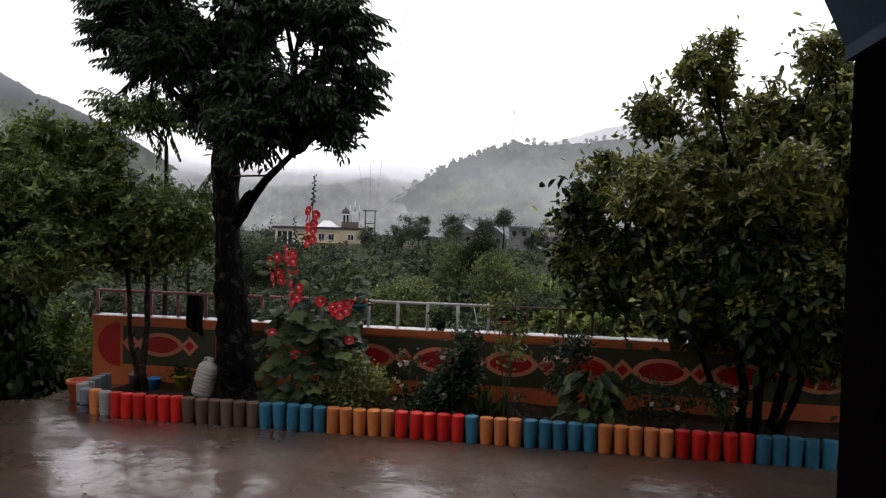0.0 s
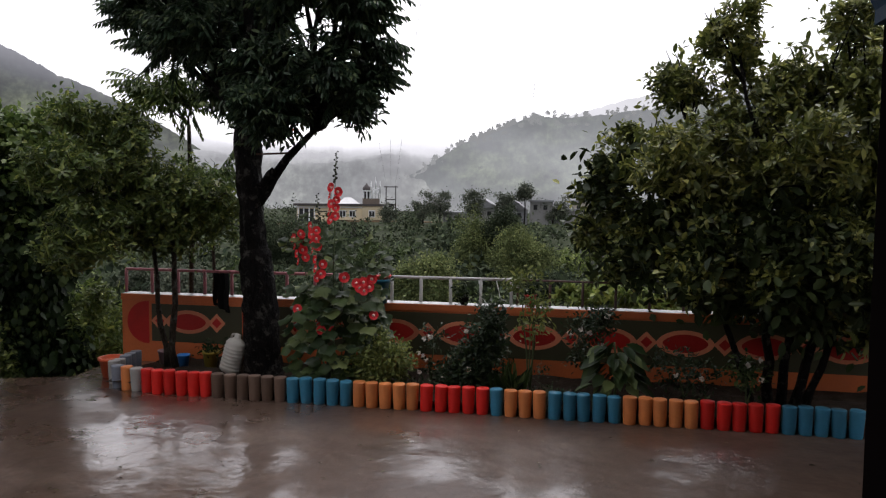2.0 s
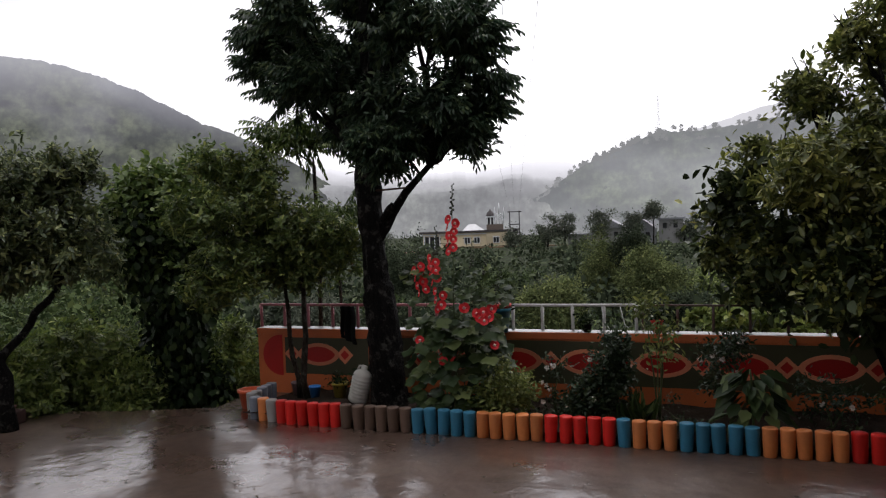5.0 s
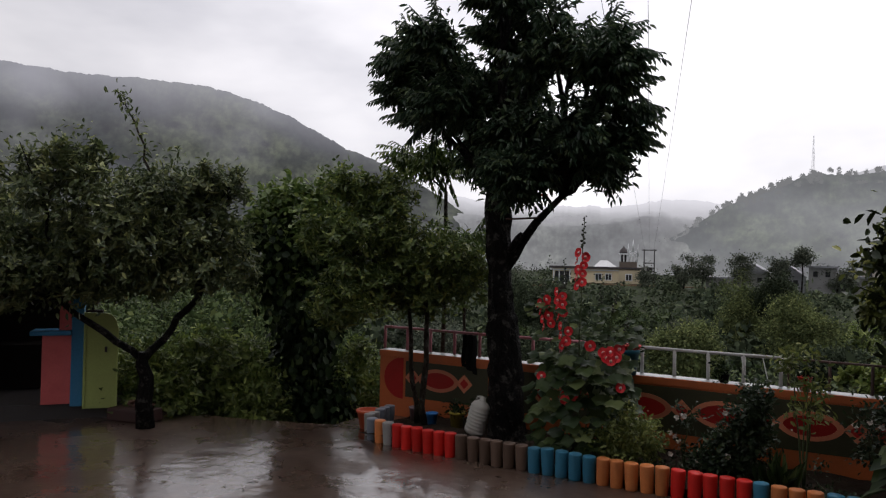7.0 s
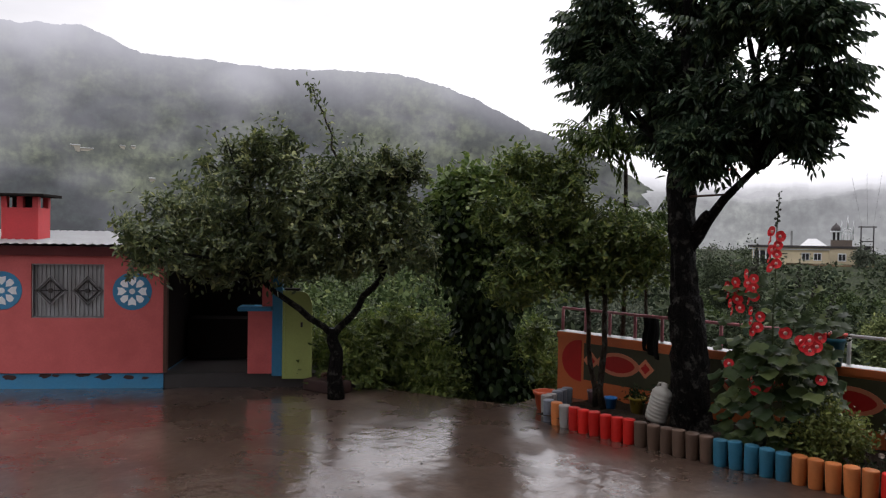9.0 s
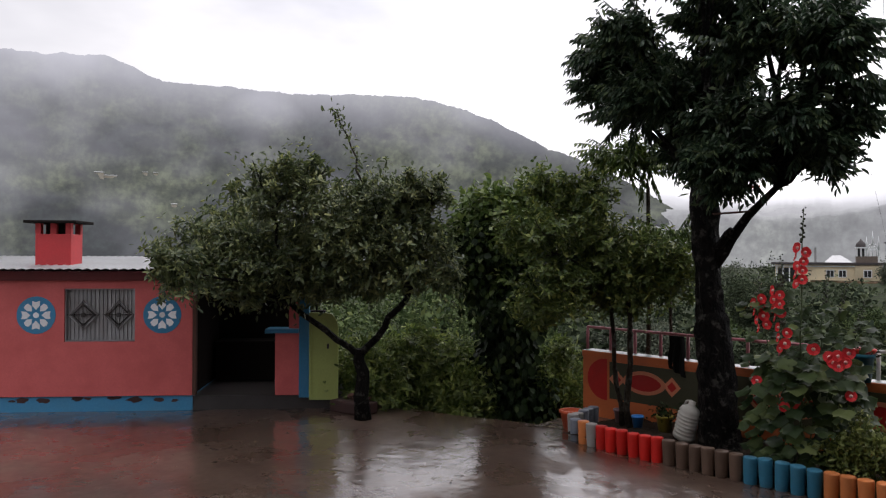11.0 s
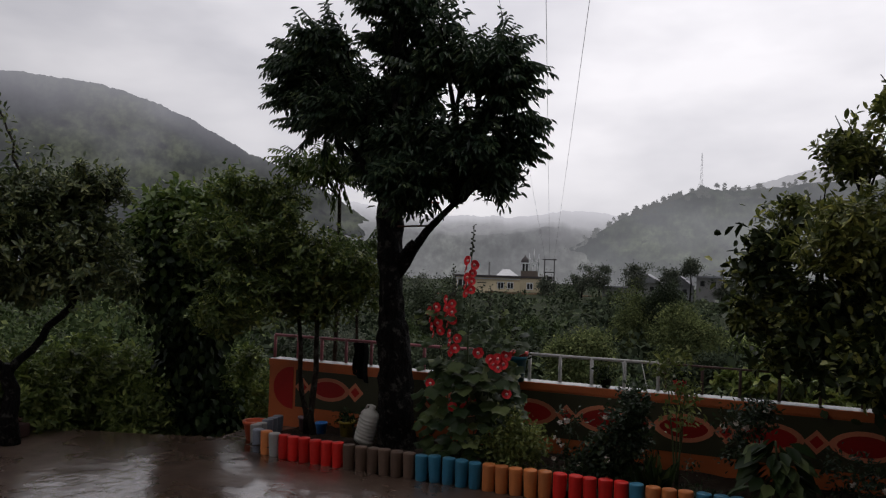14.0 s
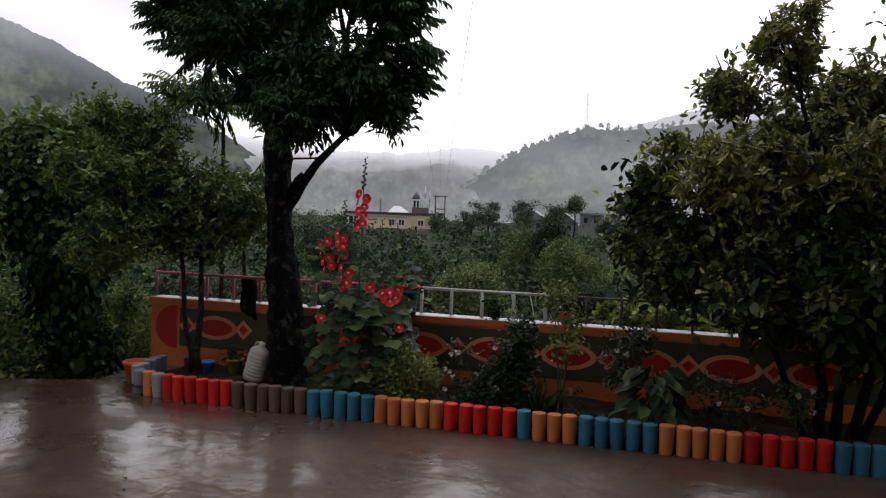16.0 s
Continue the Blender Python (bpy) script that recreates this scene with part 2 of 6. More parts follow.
M_KERB = {
    "grey": paint("grey_post_paint", (0.16, 0.18, 0.22), (0.3, 0.3, 0.3), 0.4),
    "pale": paint("pale_post_paint", (0.28, 0.27, 0.26), (0.14, 0.12, 0.1), 0.6),
    "red": paint("red_post_paint", (0.55, 0.018, 0.013), (0.24, 0.03, 0.022), 0.35),
    "brown": paint("brown_post_paint", (0.115, 0.072, 0.052), (0.06, 0.045, 0.035), 0.5),
    "blue": paint("teal_post_paint", (0.030, 0.15, 0.235), (0.05, 0.09, 0.11), 0.4),
    "orange": paint("orange_post_paint", (0.56, 0.18, 0.055), (0.24, 0.11, 0.06), 0.5),
}
M_RAILPINK = paint("pink_rail_paint", (0.34, 0.12, 0.14), (0.15, 0.06, 0.05), 0.4, 0.35)
M_RAILWHITE = paint("silver_rail_paint", (0.50, 0.49, 0.48), (0.25, 0.2, 0.17), 0.35, 0.3)
M_RAILDARK = paint("rusty_rail_paint", (0.075, 0.045, 0.040), (0.12, 0.05, 0.03), 0.5, 0.5)
M_RAILRED = paint("red_rail_paint", (0.28, 0.03, 0.03), (0.1, 0.03, 0.03), 0.4, 0.4)
M_BARK = bark_material("dark_wet_bark", (0.002, 0.002, 0.002), (0.015, 0.012, 0.011), (0.085, 0.080, 0.070))
M_BARKTHIN = bark_material("thin_bark", (0.02, 0.016, 0.012), (0.07, 0.055, 0.04))
M_NEEM = leaf_material("dark_pinnate_leaf", (0.016, 0.034, 0.021), (0.050, 0.080, 0.046), (0.12, 0.155, 0.075), 0.34)
M_BROAD = leaf_material("broad_glossy_leaf", (0.050, 0.074, 0.020), (0.210, 0.230, 0.062), (0.46, 0.46, 0.14), 0.30, 0.30, 0.45)
M_PLUM = leaf_material("plum_leaf", (0.040, 0.062, 0.030), (0.135, 0.165, 0.072), (0.30, 0.32, 0.13), 0.32, 0.32, 0.35)
M_CITRUS = leaf_material("citrus_leaf", (0.042, 0.074, 0.022), (0.145, 0.190, 0.055), (0.32, 0.35, 0.10), 0.32)
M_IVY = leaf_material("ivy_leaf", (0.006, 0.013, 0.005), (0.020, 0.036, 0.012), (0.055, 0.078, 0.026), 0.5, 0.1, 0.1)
# Strong patch contrast paints the thicket's shaded gaps into the leaf colour.
M_BUSH = leaf_material("thicket_leaf", (0.065, 0.105, 0.025), (0.165, 0.215, 0.056), (0.30, 0.35, 0.11), 0.42, 0.36, 0.3, 2.2, 0.38, 1.35)
M_HOLLY = leaf_material("hollyhock_leaf", (0.014, 0.030, 0.010), (0.056, 0.084, 0.028), (0.13, 0.16, 0.06), 0.45, 0.28, 0.22)
M_LIME = leaf_material("light_shrub_leaf", (0.085, 0.115, 0.030), (0.19, 0.22, 0.062), (0.29, 0.31, 0.095), 0.4)
M_DARKSHRUB = leaf_material("dark_shrub_leaf", (0.014, 0.028, 0.014), (0.035, 0.055, 0.026), (0.06, 0.085, 0.035), 0.4)
# Greyed and lightened to paint the valley's haze into the leaves.
M_WOODS = leaf_material("far_woods_leaf", (0.026, 0.038, 0.026), (0.064, 0.082, 0.050), (0.10, 0.12, 0.072), 0.8, 0.1, 0.03, 0.16, 0.45, 1.5)
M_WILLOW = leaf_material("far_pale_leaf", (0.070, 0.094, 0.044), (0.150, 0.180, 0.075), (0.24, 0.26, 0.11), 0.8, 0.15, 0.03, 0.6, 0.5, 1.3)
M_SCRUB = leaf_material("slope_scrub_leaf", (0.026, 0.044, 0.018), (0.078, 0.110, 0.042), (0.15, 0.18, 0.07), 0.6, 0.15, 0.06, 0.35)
# Pale grey leaf with the distance haze put into its colour.
M_HAZYTREE = leaf_material("hazed_tree_leaf", (0.060, 0.074, 0.060), (0.120, 0.135, 0.105), (0.16, 0.175, 0.13), 0.8, 0.2, 0.03)
M_CLIMBER = leaf_material("climber_leaf", (0.050, 0.090, 0.024), (0.115, 0.165, 0.046), (0.20, 0.25, 0.075), 0.36)
M_LITTER = leaf_material("wet_leaf_scrap", (0.020, 0.015, 0.010), (0.070, 0.050, 0.025), (0.16, 0.15, 0.06), 0.3)
M_SHADELEAF = leaf_material("shade_dark_inner_leaf", (0.016, 0.026, 0.010), (0.040, 0.056, 0.020), None, 0.5, 0.05, 0.15)
M_PETAL = leaf_material("red_petal", (0.50, 0.012, 0.022), (0.72, 0.03, 0.04), (0.78, 0.08, 0.08), 0.5)
M_PETALPALE = leaf_material("pale_petal", (0.55, 0.45, 0.42), (0.75, 0.68, 0.66), None, 0.5)
M_EYE = paint("flower_eye", (0.75, 0.55, 0.50), (0.6, 0.4, 0.3), 0.2)
M_STEM = paint("green_stem", (0.06, 0.085, 0.035), (0.05, 0.05, 0.03), 0.3, 0.5)
M_BUD = paint("dark_bud", (0.05, 0.055, 0.04), (0.03, 0.03, 0.02), 0.3, 0.5)
M_PINK = paint("pink_house_paint", (0.55, 0.120, 0.118), (0.33, 0.06, 0.055), 0.45, 0.5)
M_BLUE = paint("blue_house_paint", (0.045, 0.20, 0.36), (0.10, 0.20, 0.26), 0.3, 0.4)
M_WHITE = paint("white_paint", (0.72, 0.74, 0.76), (0.5, 0.5, 0.5), 0.25, 0.5)
M_GREEN = paint("lime_green_paint", (0.36, 0.42, 0.14), (0.25, 0.27, 0.10), 0.35, 0.4)
M_TIN = paint("pale_tin", (0.62, 0.63, 0.64), (0.36, 0.34, 0.32), 0.35, 0.35, 0.3)
M_SHUTTER = paint("grey_steel_shutter", (0.27, 0.275, 0.285), (0.14, 0.085, 0.08), 0.35, 0.45, 0.4)
M_IRON = paint("dark_iron", (0.035, 0.035, 0.038), (0.08, 0.05, 0.035), 0.4, 0.5, 0.5)
M_CHIMNEY = paint("red_chimney_paint", (0.50, 0.05, 0.055), (0.25, 0.05, 0.05), 0.4, 0.5)
M_DARKRED = paint("dark_red_fascia", (0.13, 0.022, 0.024), (0.06, 0.02, 0.02), 0.4)
# Porch and flue shade is put into this near-black; the dark cap shares it.
M_DARKWALL = paint("dark_shaded_plaster", (0.016, 0.013, 0.012), (0.010, 0.009, 0.008), 0.5, 0.9, shine=0.05)
M_PLINTH = paint("wet_grey_plinth", (0.055, 0.050, 0.050), (0.03, 0.028, 0.026), 0.5, 0.3)
M_FLAKE = paint("bare_brown_patch", (0.060, 0.030, 0.026), (0.03, 0.02, 0.02), 0.5, 0.6)
M_WOODPOST = paint("brown_timber", (0.085, 0.040, 0.030), (0.05, 0.03, 0.02), 0.5, 0.6)
M_JUG = paint("dirty_white_plastic", (0.42, 0.41, 0.37), (0.18, 0.16, 0.13), 0.6, 0.4)
M_PLBLUE = paint("blue_plastic", (0.03, 0.16, 0.42), (0.03, 0.08, 0.16), 0.3, 0.35)
M_PLTEAL = paint("teal_plastic", (0.02, 0.13, 0.19), (0.02, 0.06, 0.08), 0.3, 0.35)
M_PLRED = paint("red_plastic", (0.55, 0.045, 0.03), (0.25, 0.03, 0.03), 0.3, 0.35)
M_PLORANGE = paint("orange_red_plastic", (0.55, 0.10, 0.04), (0.3, 0.06, 0.03), 0.3, 0.35)
M_PLYELLOW = paint("olive_yellow_plastic", (0.32, 0.25, 0.045), (0.15, 0.12, 0.04), 0.4, 0.4)
M_PLMAUVE = paint("faded_mauve_plastic", (0.20, 0.13, 0.14), (0.1, 0.08, 0.08), 0.4, 0.45)
M_CLOTH = paint("black_cloth", (0.008, 0.008, 0.008), (0.015, 0.014, 0.013), 0.4, 0.9, shine=0.05)
M_WIRE = paint("pale_wire", (0.45, 0.45, 0.44), (0.3, 0.3, 0.28), 0.3, 0.5)
# Near black because the backlit shade under the roof is in this colour.
M_COLUMN = paint("shade_dark_column_paint", (0.004, 0.003, 0.003), (0.003, 0.002, 0.002), 0.4, 1.0, shine=0.0)
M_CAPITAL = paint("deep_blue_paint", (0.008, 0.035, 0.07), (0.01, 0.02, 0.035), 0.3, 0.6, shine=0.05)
M_PLASTER = paint("cream_plaster", (0.50, 0.46, 0.38), (0.36, 0.32, 0.26), 0.4, 0.7)
M_CREAM = paint("pale_yellow_house_paint", (0.66, 0.56, 0.38), (0.36, 0.30, 0.22), 0.4, 0.7, big=0.3)
M_DARKWIN = paint("dark_window", (0.03, 0.032, 0.035), (0.05, 0.05, 0.05), 0.3, 0.2)
M_GREYHOUSE = paint("grey_white_house_paint", (0.30, 0.30, 0.30), (0.18, 0.18, 0.17), 0.5, 0.7, big=0.3)
M_ROOFGREY = paint("grey_sheet_roof", (0.25, 0.26, 0.28), (0.15, 0.14, 0.14), 0.5, 0.5, big=0.3)
M_ROOFRED = paint("red_sheet_roof", (0.42, 0.08, 0.07), (0.25, 0.08, 0.07), 0.4, 0.5, big=0.3)
M_EAVES = paint("dark_grey_eaves", (0.08, 0.07, 0.07), (0.05, 0.05, 0.05), 0.4, 0.7, big=0.3)
M_WING = paint("weathered_plaster", (0.15, 0.12, 0.10), (0.09, 0.08, 0.07), 0.5, 0.8)
M_EARTH = paint("bare_earth_bank", (0.13, 0.085, 0.05), (0.06, 0.06, 0.03), 0.6, 0.9, big=0.2)


# ---- mesh helpers ----
def finish(bm, name):
    me = bpy.data.meshes.new(name)
    bm.normal_update()
    bm.to_mesh(me)
    bm.free()
    return me


def origin(ob):
    while ob.parent:
        ob = ob.parent
    return ob.location


def thing(name, at, label, category, group="", kind=""):
    ob = new(name)
    ob.empty_display_size = 0.1
    ob.location = at
    return tagged(ob, label, category, group, kind)


def part(name, bm, material, parent, label=""):
    """One mesh, built in world coordinates, under a thing or a part."""
    me = bm if isinstance(bm, bpy.types.Mesh) else finish(bm, name)
    me.transform(Matrix.Translation(-Vector(origin(parent))))
    for m in material if isinstance(material, (list, tuple)) else [material]:
        me.materials.append(m)
    ob = new(name, me)
    ob.parent = parent
    return tagged(ob, label)


def solo(name, bm, material, at, label, category, group="", kind=""):
    """A thing of one mesh, built in world coordinates, with its origin at the given base."""
    me = bm if isinstance(bm, bpy.types.Mesh) else finish(bm, name)
    me.transform(Matrix.Translation(-Vector(at)))
    for m in material if isinstance(material, (list, tuple)) else [material]:
        me.materials.append(m)
    ob = new(name, me)
    ob.location = at
    return tagged(ob, label, category, group, kind)


def box(lo, hi, bevel=0.0, m=None, bm=None):
    bm = bm or bmesh.new()
    size = [b - a for a, b in zip(lo, hi)]
    mid = [(a + b) / 2 for a, b in zip(lo, hi)]
    g = bmesh.ops.create_cube(bm, size=1.0, matrix=Matrix.Translation(mid) @ Matrix.Diagonal((*size, 1)))
    if bevel:
        edges = list({e for v in g["verts"] for e in v.link_edges})
        g = bmesh.ops.bevel(bm, geom=edges, offset=bevel, segments=2, affect="EDGES", profile=0.6)
    if m is not None:
        bmesh.ops.transform(bm, matrix=m, verts=[v for v in bm.verts] if bevel else g["verts"])
    return bm


def lathe(profile, at=(0, 0, 0), n=20, bm=None, squash=1.0, m=None):
    """A turned form: rows of (radius, height)."""
    bm = bm or bmesh.new()
    rings, m = [], m or Matrix.Translation(at)
    for r, z in profile:
        rings.append([bm.verts.new(m @ Vector((r * math.cos(2 * math.pi * k / n), squash * r * math.sin(2 * math.pi * k / n), z))) for k in range(n)])
    for a, b in zip(rings, rings[1:]):
        for k in range(n):
            f = bm.faces.new((a[k], a[(k + 1) % n], b[(k + 1) % n], b[k]))
            f.smooth = True
    if profile[0][0] > 1e-4:
        bm.faces.new(rings[0][::-1])
    if profile[-1][0] > 1e-4:
        bm.faces.new(rings[-1])
    return bm


def tube(points, radii, n=8, bm=None, knobs=0.0):
    """A bent round bar through the points; knobs makes it uneven like bark."""
    bm = bm or bmesh.new()
    pts = [Vector(p) for p in points]
    rings = []
    for k, p in enumerate(pts):
        d = (pts[min(k + 1, len(pts) - 1)] - pts[max(k - 1, 0)]).normalized()
        side = d.cross(Vector((0.31, 0.95, 0.1))).normalized()
        up = side.cross(d)
        r = radii[k] if isinstance(radii, (list, tuple)) else radii
        ring = []
        for j in range(n):
            a = 2 * math.pi * j / n
            way = Vector((math.cos(a), math.sin(a), 0))
            q = 1 + (knobs * (noise.noise(p * 2.3 + way * 1.7) + 0.55 * noise.noise(p * 7.0 + way * 3.1)) if knobs else 0)
            ring.append(bm.verts.new(p + (side * math.cos(a) + up * math.sin(a)) * r * q))
        rings.append(ring)
    for a, b in zip(rings, rings[1:]):
        for j in range(n):
            bm.faces.new((a[j], a[(j + 1) % n], b[(j + 1) % n], b[j])).smooth = True
    bm.faces.new(rings[0][::-1])
    bm.faces.new(rings[-1])
    return bm


def bent(a, b, sag=0.15, n=6, wob=0.04, rng=random):
    """Points of a limb from a to b that starts steep and bends out."""
    a, b = Vector(a), Vector(b)
    out = []
    for k in range(n + 1):
        u = k / n
        p = a.lerp(b, u) + Vector((0, 0, sag * math.sin(math.pi * u)))
        out.append(p + Vector((rng.uniform(-wob, wob), rng.uniform(-wob, wob), 0)) * (0 < k < n))
    return out


LEAF = np.array([(0, 0, 0), (-0.42, 0.28, 0.07), (-0.46, 0.66, 0.06), (0, 1, -0.10), (0.46, 0.66, 0.06), (0.42, 0.28, 0.07)])


BLADE = np.array([(0, 0, 0), (-0.5, 0.5, 0.03), (0, 1, -0.06), (0.5, 0.5, 0.03)])


def leaves(name, pos, direction, normal, length, width, cheap=False):
    """One mesh of many folded leaves (or, far off, plain blades): arrays of base, direction, normal, length and width."""
    n = len(pos)
    d = direction / np.linalg.norm(direction, axis=1, keepdims=True)
    side = np.cross(d, normal)
    side /= np.linalg.norm(side, axis=1, keepdims=True) + 1e-9
    up = np.cross(side, d)
    L, W = length[:, None, None], width[:, None, None]
    form, faces = (BLADE, ([0, 3, 2, 1],)) if cheap else (LEAF, ([0, 3, 2, 1], [0, 5, 4, 3]))
    co = pos[:, None, :] + form[None, :, 0:1] * W * side[:, None, :] + form[None, :, 1:2] * L * d[:, None, :] + form[None, :, 2:3] * L * up[:, None, :]
    idx = np.arange(n)[:, None] * len(form)
    quads = np.stack([idx + f for f in faces], 1).reshape(-1)
    me = bpy.data.meshes.new(name)
    me.vertices.add(len(form) * n)
    me.vertices.foreach_set("co", co.reshape(-1).astype(np.float32))
    me.loops.add(len(quads))
    me.loops.foreach_set("vertex_index", quads.astype(np.int32))
    me.polygons.add(len(quads) // 4)
    me.polygons.foreach_set("loop_start", (np.arange(len(quads) // 4) * 4).astype(np.int32))
    me.update(calc_edges=True)
    return me


def unit(a):
    return a / (np.linalg.norm(a, axis=1, keepdims=True) + 1e-9)


def shell(lobes, count, rng, inner=0.55, ragged=0.18, tuft=13, loose=0.17):
    """Points and outward ways near the skin of a crown made of lobes (x, y, z, radius across, radius up), gathered in tufts."""
    lo = np.array(lobes)
    area = lo[:, 3] * (lo[:, 3] + lo[:, 4])
    n = max(len(lo) * 3, count // tuft)
    pick = rng.choice(len(lo), n, p=area / area.sum())
    way = unit(rng.normal(size=(n, 3)))
    far = inner + (1.0 - inner) * rng.random(n) ** 0.6 + ragged * np.clip(rng.normal(size=n), -1, 1.3)
    rad = np.stack([lo[pick, 3], (lo[pick, 3] + lo[pick, 4]) / 2, lo[pick, 4]], 1)
    mid = lo[pick, :3] + way * rad * far[:, None]
    own = rng.integers(n, size=count)
    return mid[own] + rng.normal(size=(count, 3)) * rad[own] * loose, unit(way[own] + 0.45 * rng.normal(size=(count, 3)))


def crown(lobes, sprays, per, size, slim, rng, droop=0.1, spread=0.8, reach=0.6, inner=0.5, ragged=0.18, up=0.25, tuft=13):
    """Leaves in small sprays over the lobes."""
    p, w = shell(lobes, sprays, rng, inner, ragged, tuft)
    w = unit(w + np.array([0, 0, up]))
    base = np.repeat(p, per, 0) + rng.normal(size=(sprays * per, 3)) * size * reach
    way = np.repeat(w, per, 0) + rng.normal(size=(sprays * per, 3)) * spread + np.array([0, 0, -droop])
    nor = np.repeat(w, per, 0) * 0.9 + np.array([0, 0, 0.55]) + rng.normal(size=(sprays * per, 3)) * 0.5
    ln = size * rng.uniform(0.6, 1.2, sprays * per)
    return base, way, nor, ln, ln * slim


def fronds(lobes, count, pairs, length, leaflet, rng, droop=0.5, inner=0.45, ragged=0.12, axis=None):
    """Feather-like leaves that arch out of the lobes, each a thin midrib with hanging, sickle-like leaflets in pairs."""
    p, w = shell(lobes, count, rng, inner, ragged, 5, 0.14)
    if axis is not None:
        w = w + 0.8 * unit((p - np.array(axis)) * np.array([1, 1, 0.2]))
    w = unit(w * np.array([1, 1, 0.6]) + rng.normal(size=(count, 3)) * 0.2 + np.array([0, 0, 0.22]))
    side = unit(np.cross(w, np.array([0, 0, 1.0]) + 0.2 * rng.normal(size=(count, 3))))
    ln = length * rng.uniform(0.65, 1.15, count)
    out = [[], [], [], [], []]

    def along(u):
        return p + w * (u * ln)[:, None] + np.array([0, 0, 1.0]) * ((0.15 * u - droop * u * u) * ln)[:, None]

    def put(at, way, nor, l, wd):
        for o, v in zip(out, (at, way, nor, l, wd)):
            o.append(v)

    for u0, u1 in ((0.0, 0.5), (0.5, 1.0)):
        rib = along(u1) - along(u0)
        put(along(u0), rib, side + 0.1, np.linalg.norm(rib, axis=1), np.full(count, 0.014))
    for k in range(pairs):
        u = 0.14 + 0.86 * k / (pairs - 1)
        for s in (-1, 1):
            way = side * s * 0.6 + w * (0.25 + 0.6 * u * u) + np.array([0, 0, -0.8]) + rng.normal(size=(count, 3)) * 0.12
            l = leaflet * (1.08 - 0.6 * abs(u - 0.45)) * rng.uniform(0.8, 1.15, count)
            put(along(u), way, np.tile([0, 0, 1.0], (count, 1)) + 0.7 * side * s + 0.3 * rng.normal(size=(count, 3)), l, l * 0.30)
    return [np.concatenate(o) for o in out]


def rosettes(lobes, tips, per, size, slim, rng, inner=0.6, ragged=0.16):
    """Whorls of leaves that spread from the tip of each twig, open to the sky."""
    p, w = shell(lobes, tips, rng, inner, ragged, 5, 0.17)
    axis = unit(w * 0.8 + np.array([0, 0, 0.55]) + 0.3 * rng.normal(size=(tips, 3)))
    a = unit(np.cross(axis, rng.normal(size=(tips, 3))))
    b = np.cross(axis, a)
    stem = unit(axis + w * 0.6)
    out = [[p - stem * size * 2.2], [stem], [a], [np.full(tips, size * 2.3)], [np.full(tips, 0.012)]]
    for k in range(per):
        ang = 2.4 * k + rng.uniform(-0.3, 0.3, tips)
        lift = (0.05 + 0.9 * k / per + rng.normal(size=tips) * 0.15)[:, None]
        way = a * np.cos(ang)[:, None] + b * np.sin(ang)[:, None] + axis * lift
        l = size * (1.1 - 0.5 * k / per) * rng.uniform(0.8, 1.2, tips)
        for o, v in zip(out, (p + axis * (0.05 * k / per - 0.03), way, axis + 0.15 * rng.normal(size=(tips, 3)), l, l * slim)):
            o.append(v)
    return [np.concatenate(o) for o in out]


def joined(*sets):
    return [np.concatenate(c) for c in zip(*sets)]


# ---- the large structure ----
SLAB = [(-17, -4), (9, -4), (9, 9.3), (-6.1, 9.3), (-6.02, 8.3), (-6.6, 8.08), (-7.2, 7.86), (-7.8, 7.72), (-8.3, 7.55), (-8.9, 8.1), (-11, 10.5), (-17, 10.5)]


def courtyard():
    bm = bmesh.new()
    top = [bm.verts.new((x, y, 0)) for x, y in SLAB]
    low = [bm.verts.new((x, y, -0.9)) for x, y in SLAB]
    bm.faces.new(top)
    for k in range(len(SLAB)):
        j = (k + 1) % len(SLAB)
        bm.faces.new((top[j], top[k], low[k], low[j]))
    solo("floor", bm, M_FLOOR, (0, 0, 0), "wet brown-grey concrete courtyard floor with puddles and reflections", "floor", kind="structure")


def litter():
    """Wet leaf scraps that the rain has left on the concrete."""
    g = np.random.default_rng(90)
    n = 260
    at = np.stack([g.uniform(-10.5, 2.5, n), g.uniform(3.6, 7.6, n), g.uniform(0.005, 0.009, n)], 1)
    way = np.stack([g.normal(size=n), g.normal(size=n), np.zeros(n)], 1)
    ln = g.uniform(0.02, 0.06, n)
    solo("leaf_litter", leaves("leaf_litter", at, way, np.tile([0, 0, 1.0], (n, 1)), ln, ln * 0.5), M_LITTER, (-4, 6, 0), "scattered wet leaf scraps on the concrete floor", "leaf litter", kind="stuff")


def land_height(x, y):
    d = max(y - 9.6, 0.0)
    if x < -6:
        d = max(d, (y - 7.9) * 0.8 + (-6 - x) * 0.15) if y > 7.5 else d
    drop = -0.95 - 6.0 * min(d / 26, 1.0) ** 0.8
    r = math.hypot(x, y)
    up = max(0.0, min((r - 75) / 70, 1.0))
    z = drop * (1 - up) + (-2.6) * up
    if r > 200:
        z += (r - 200) * 0.012
    return z + (0.15 * noise.noise(Vector((x * 0.4, y * 0.4, 0))) if d > 0 else 0)


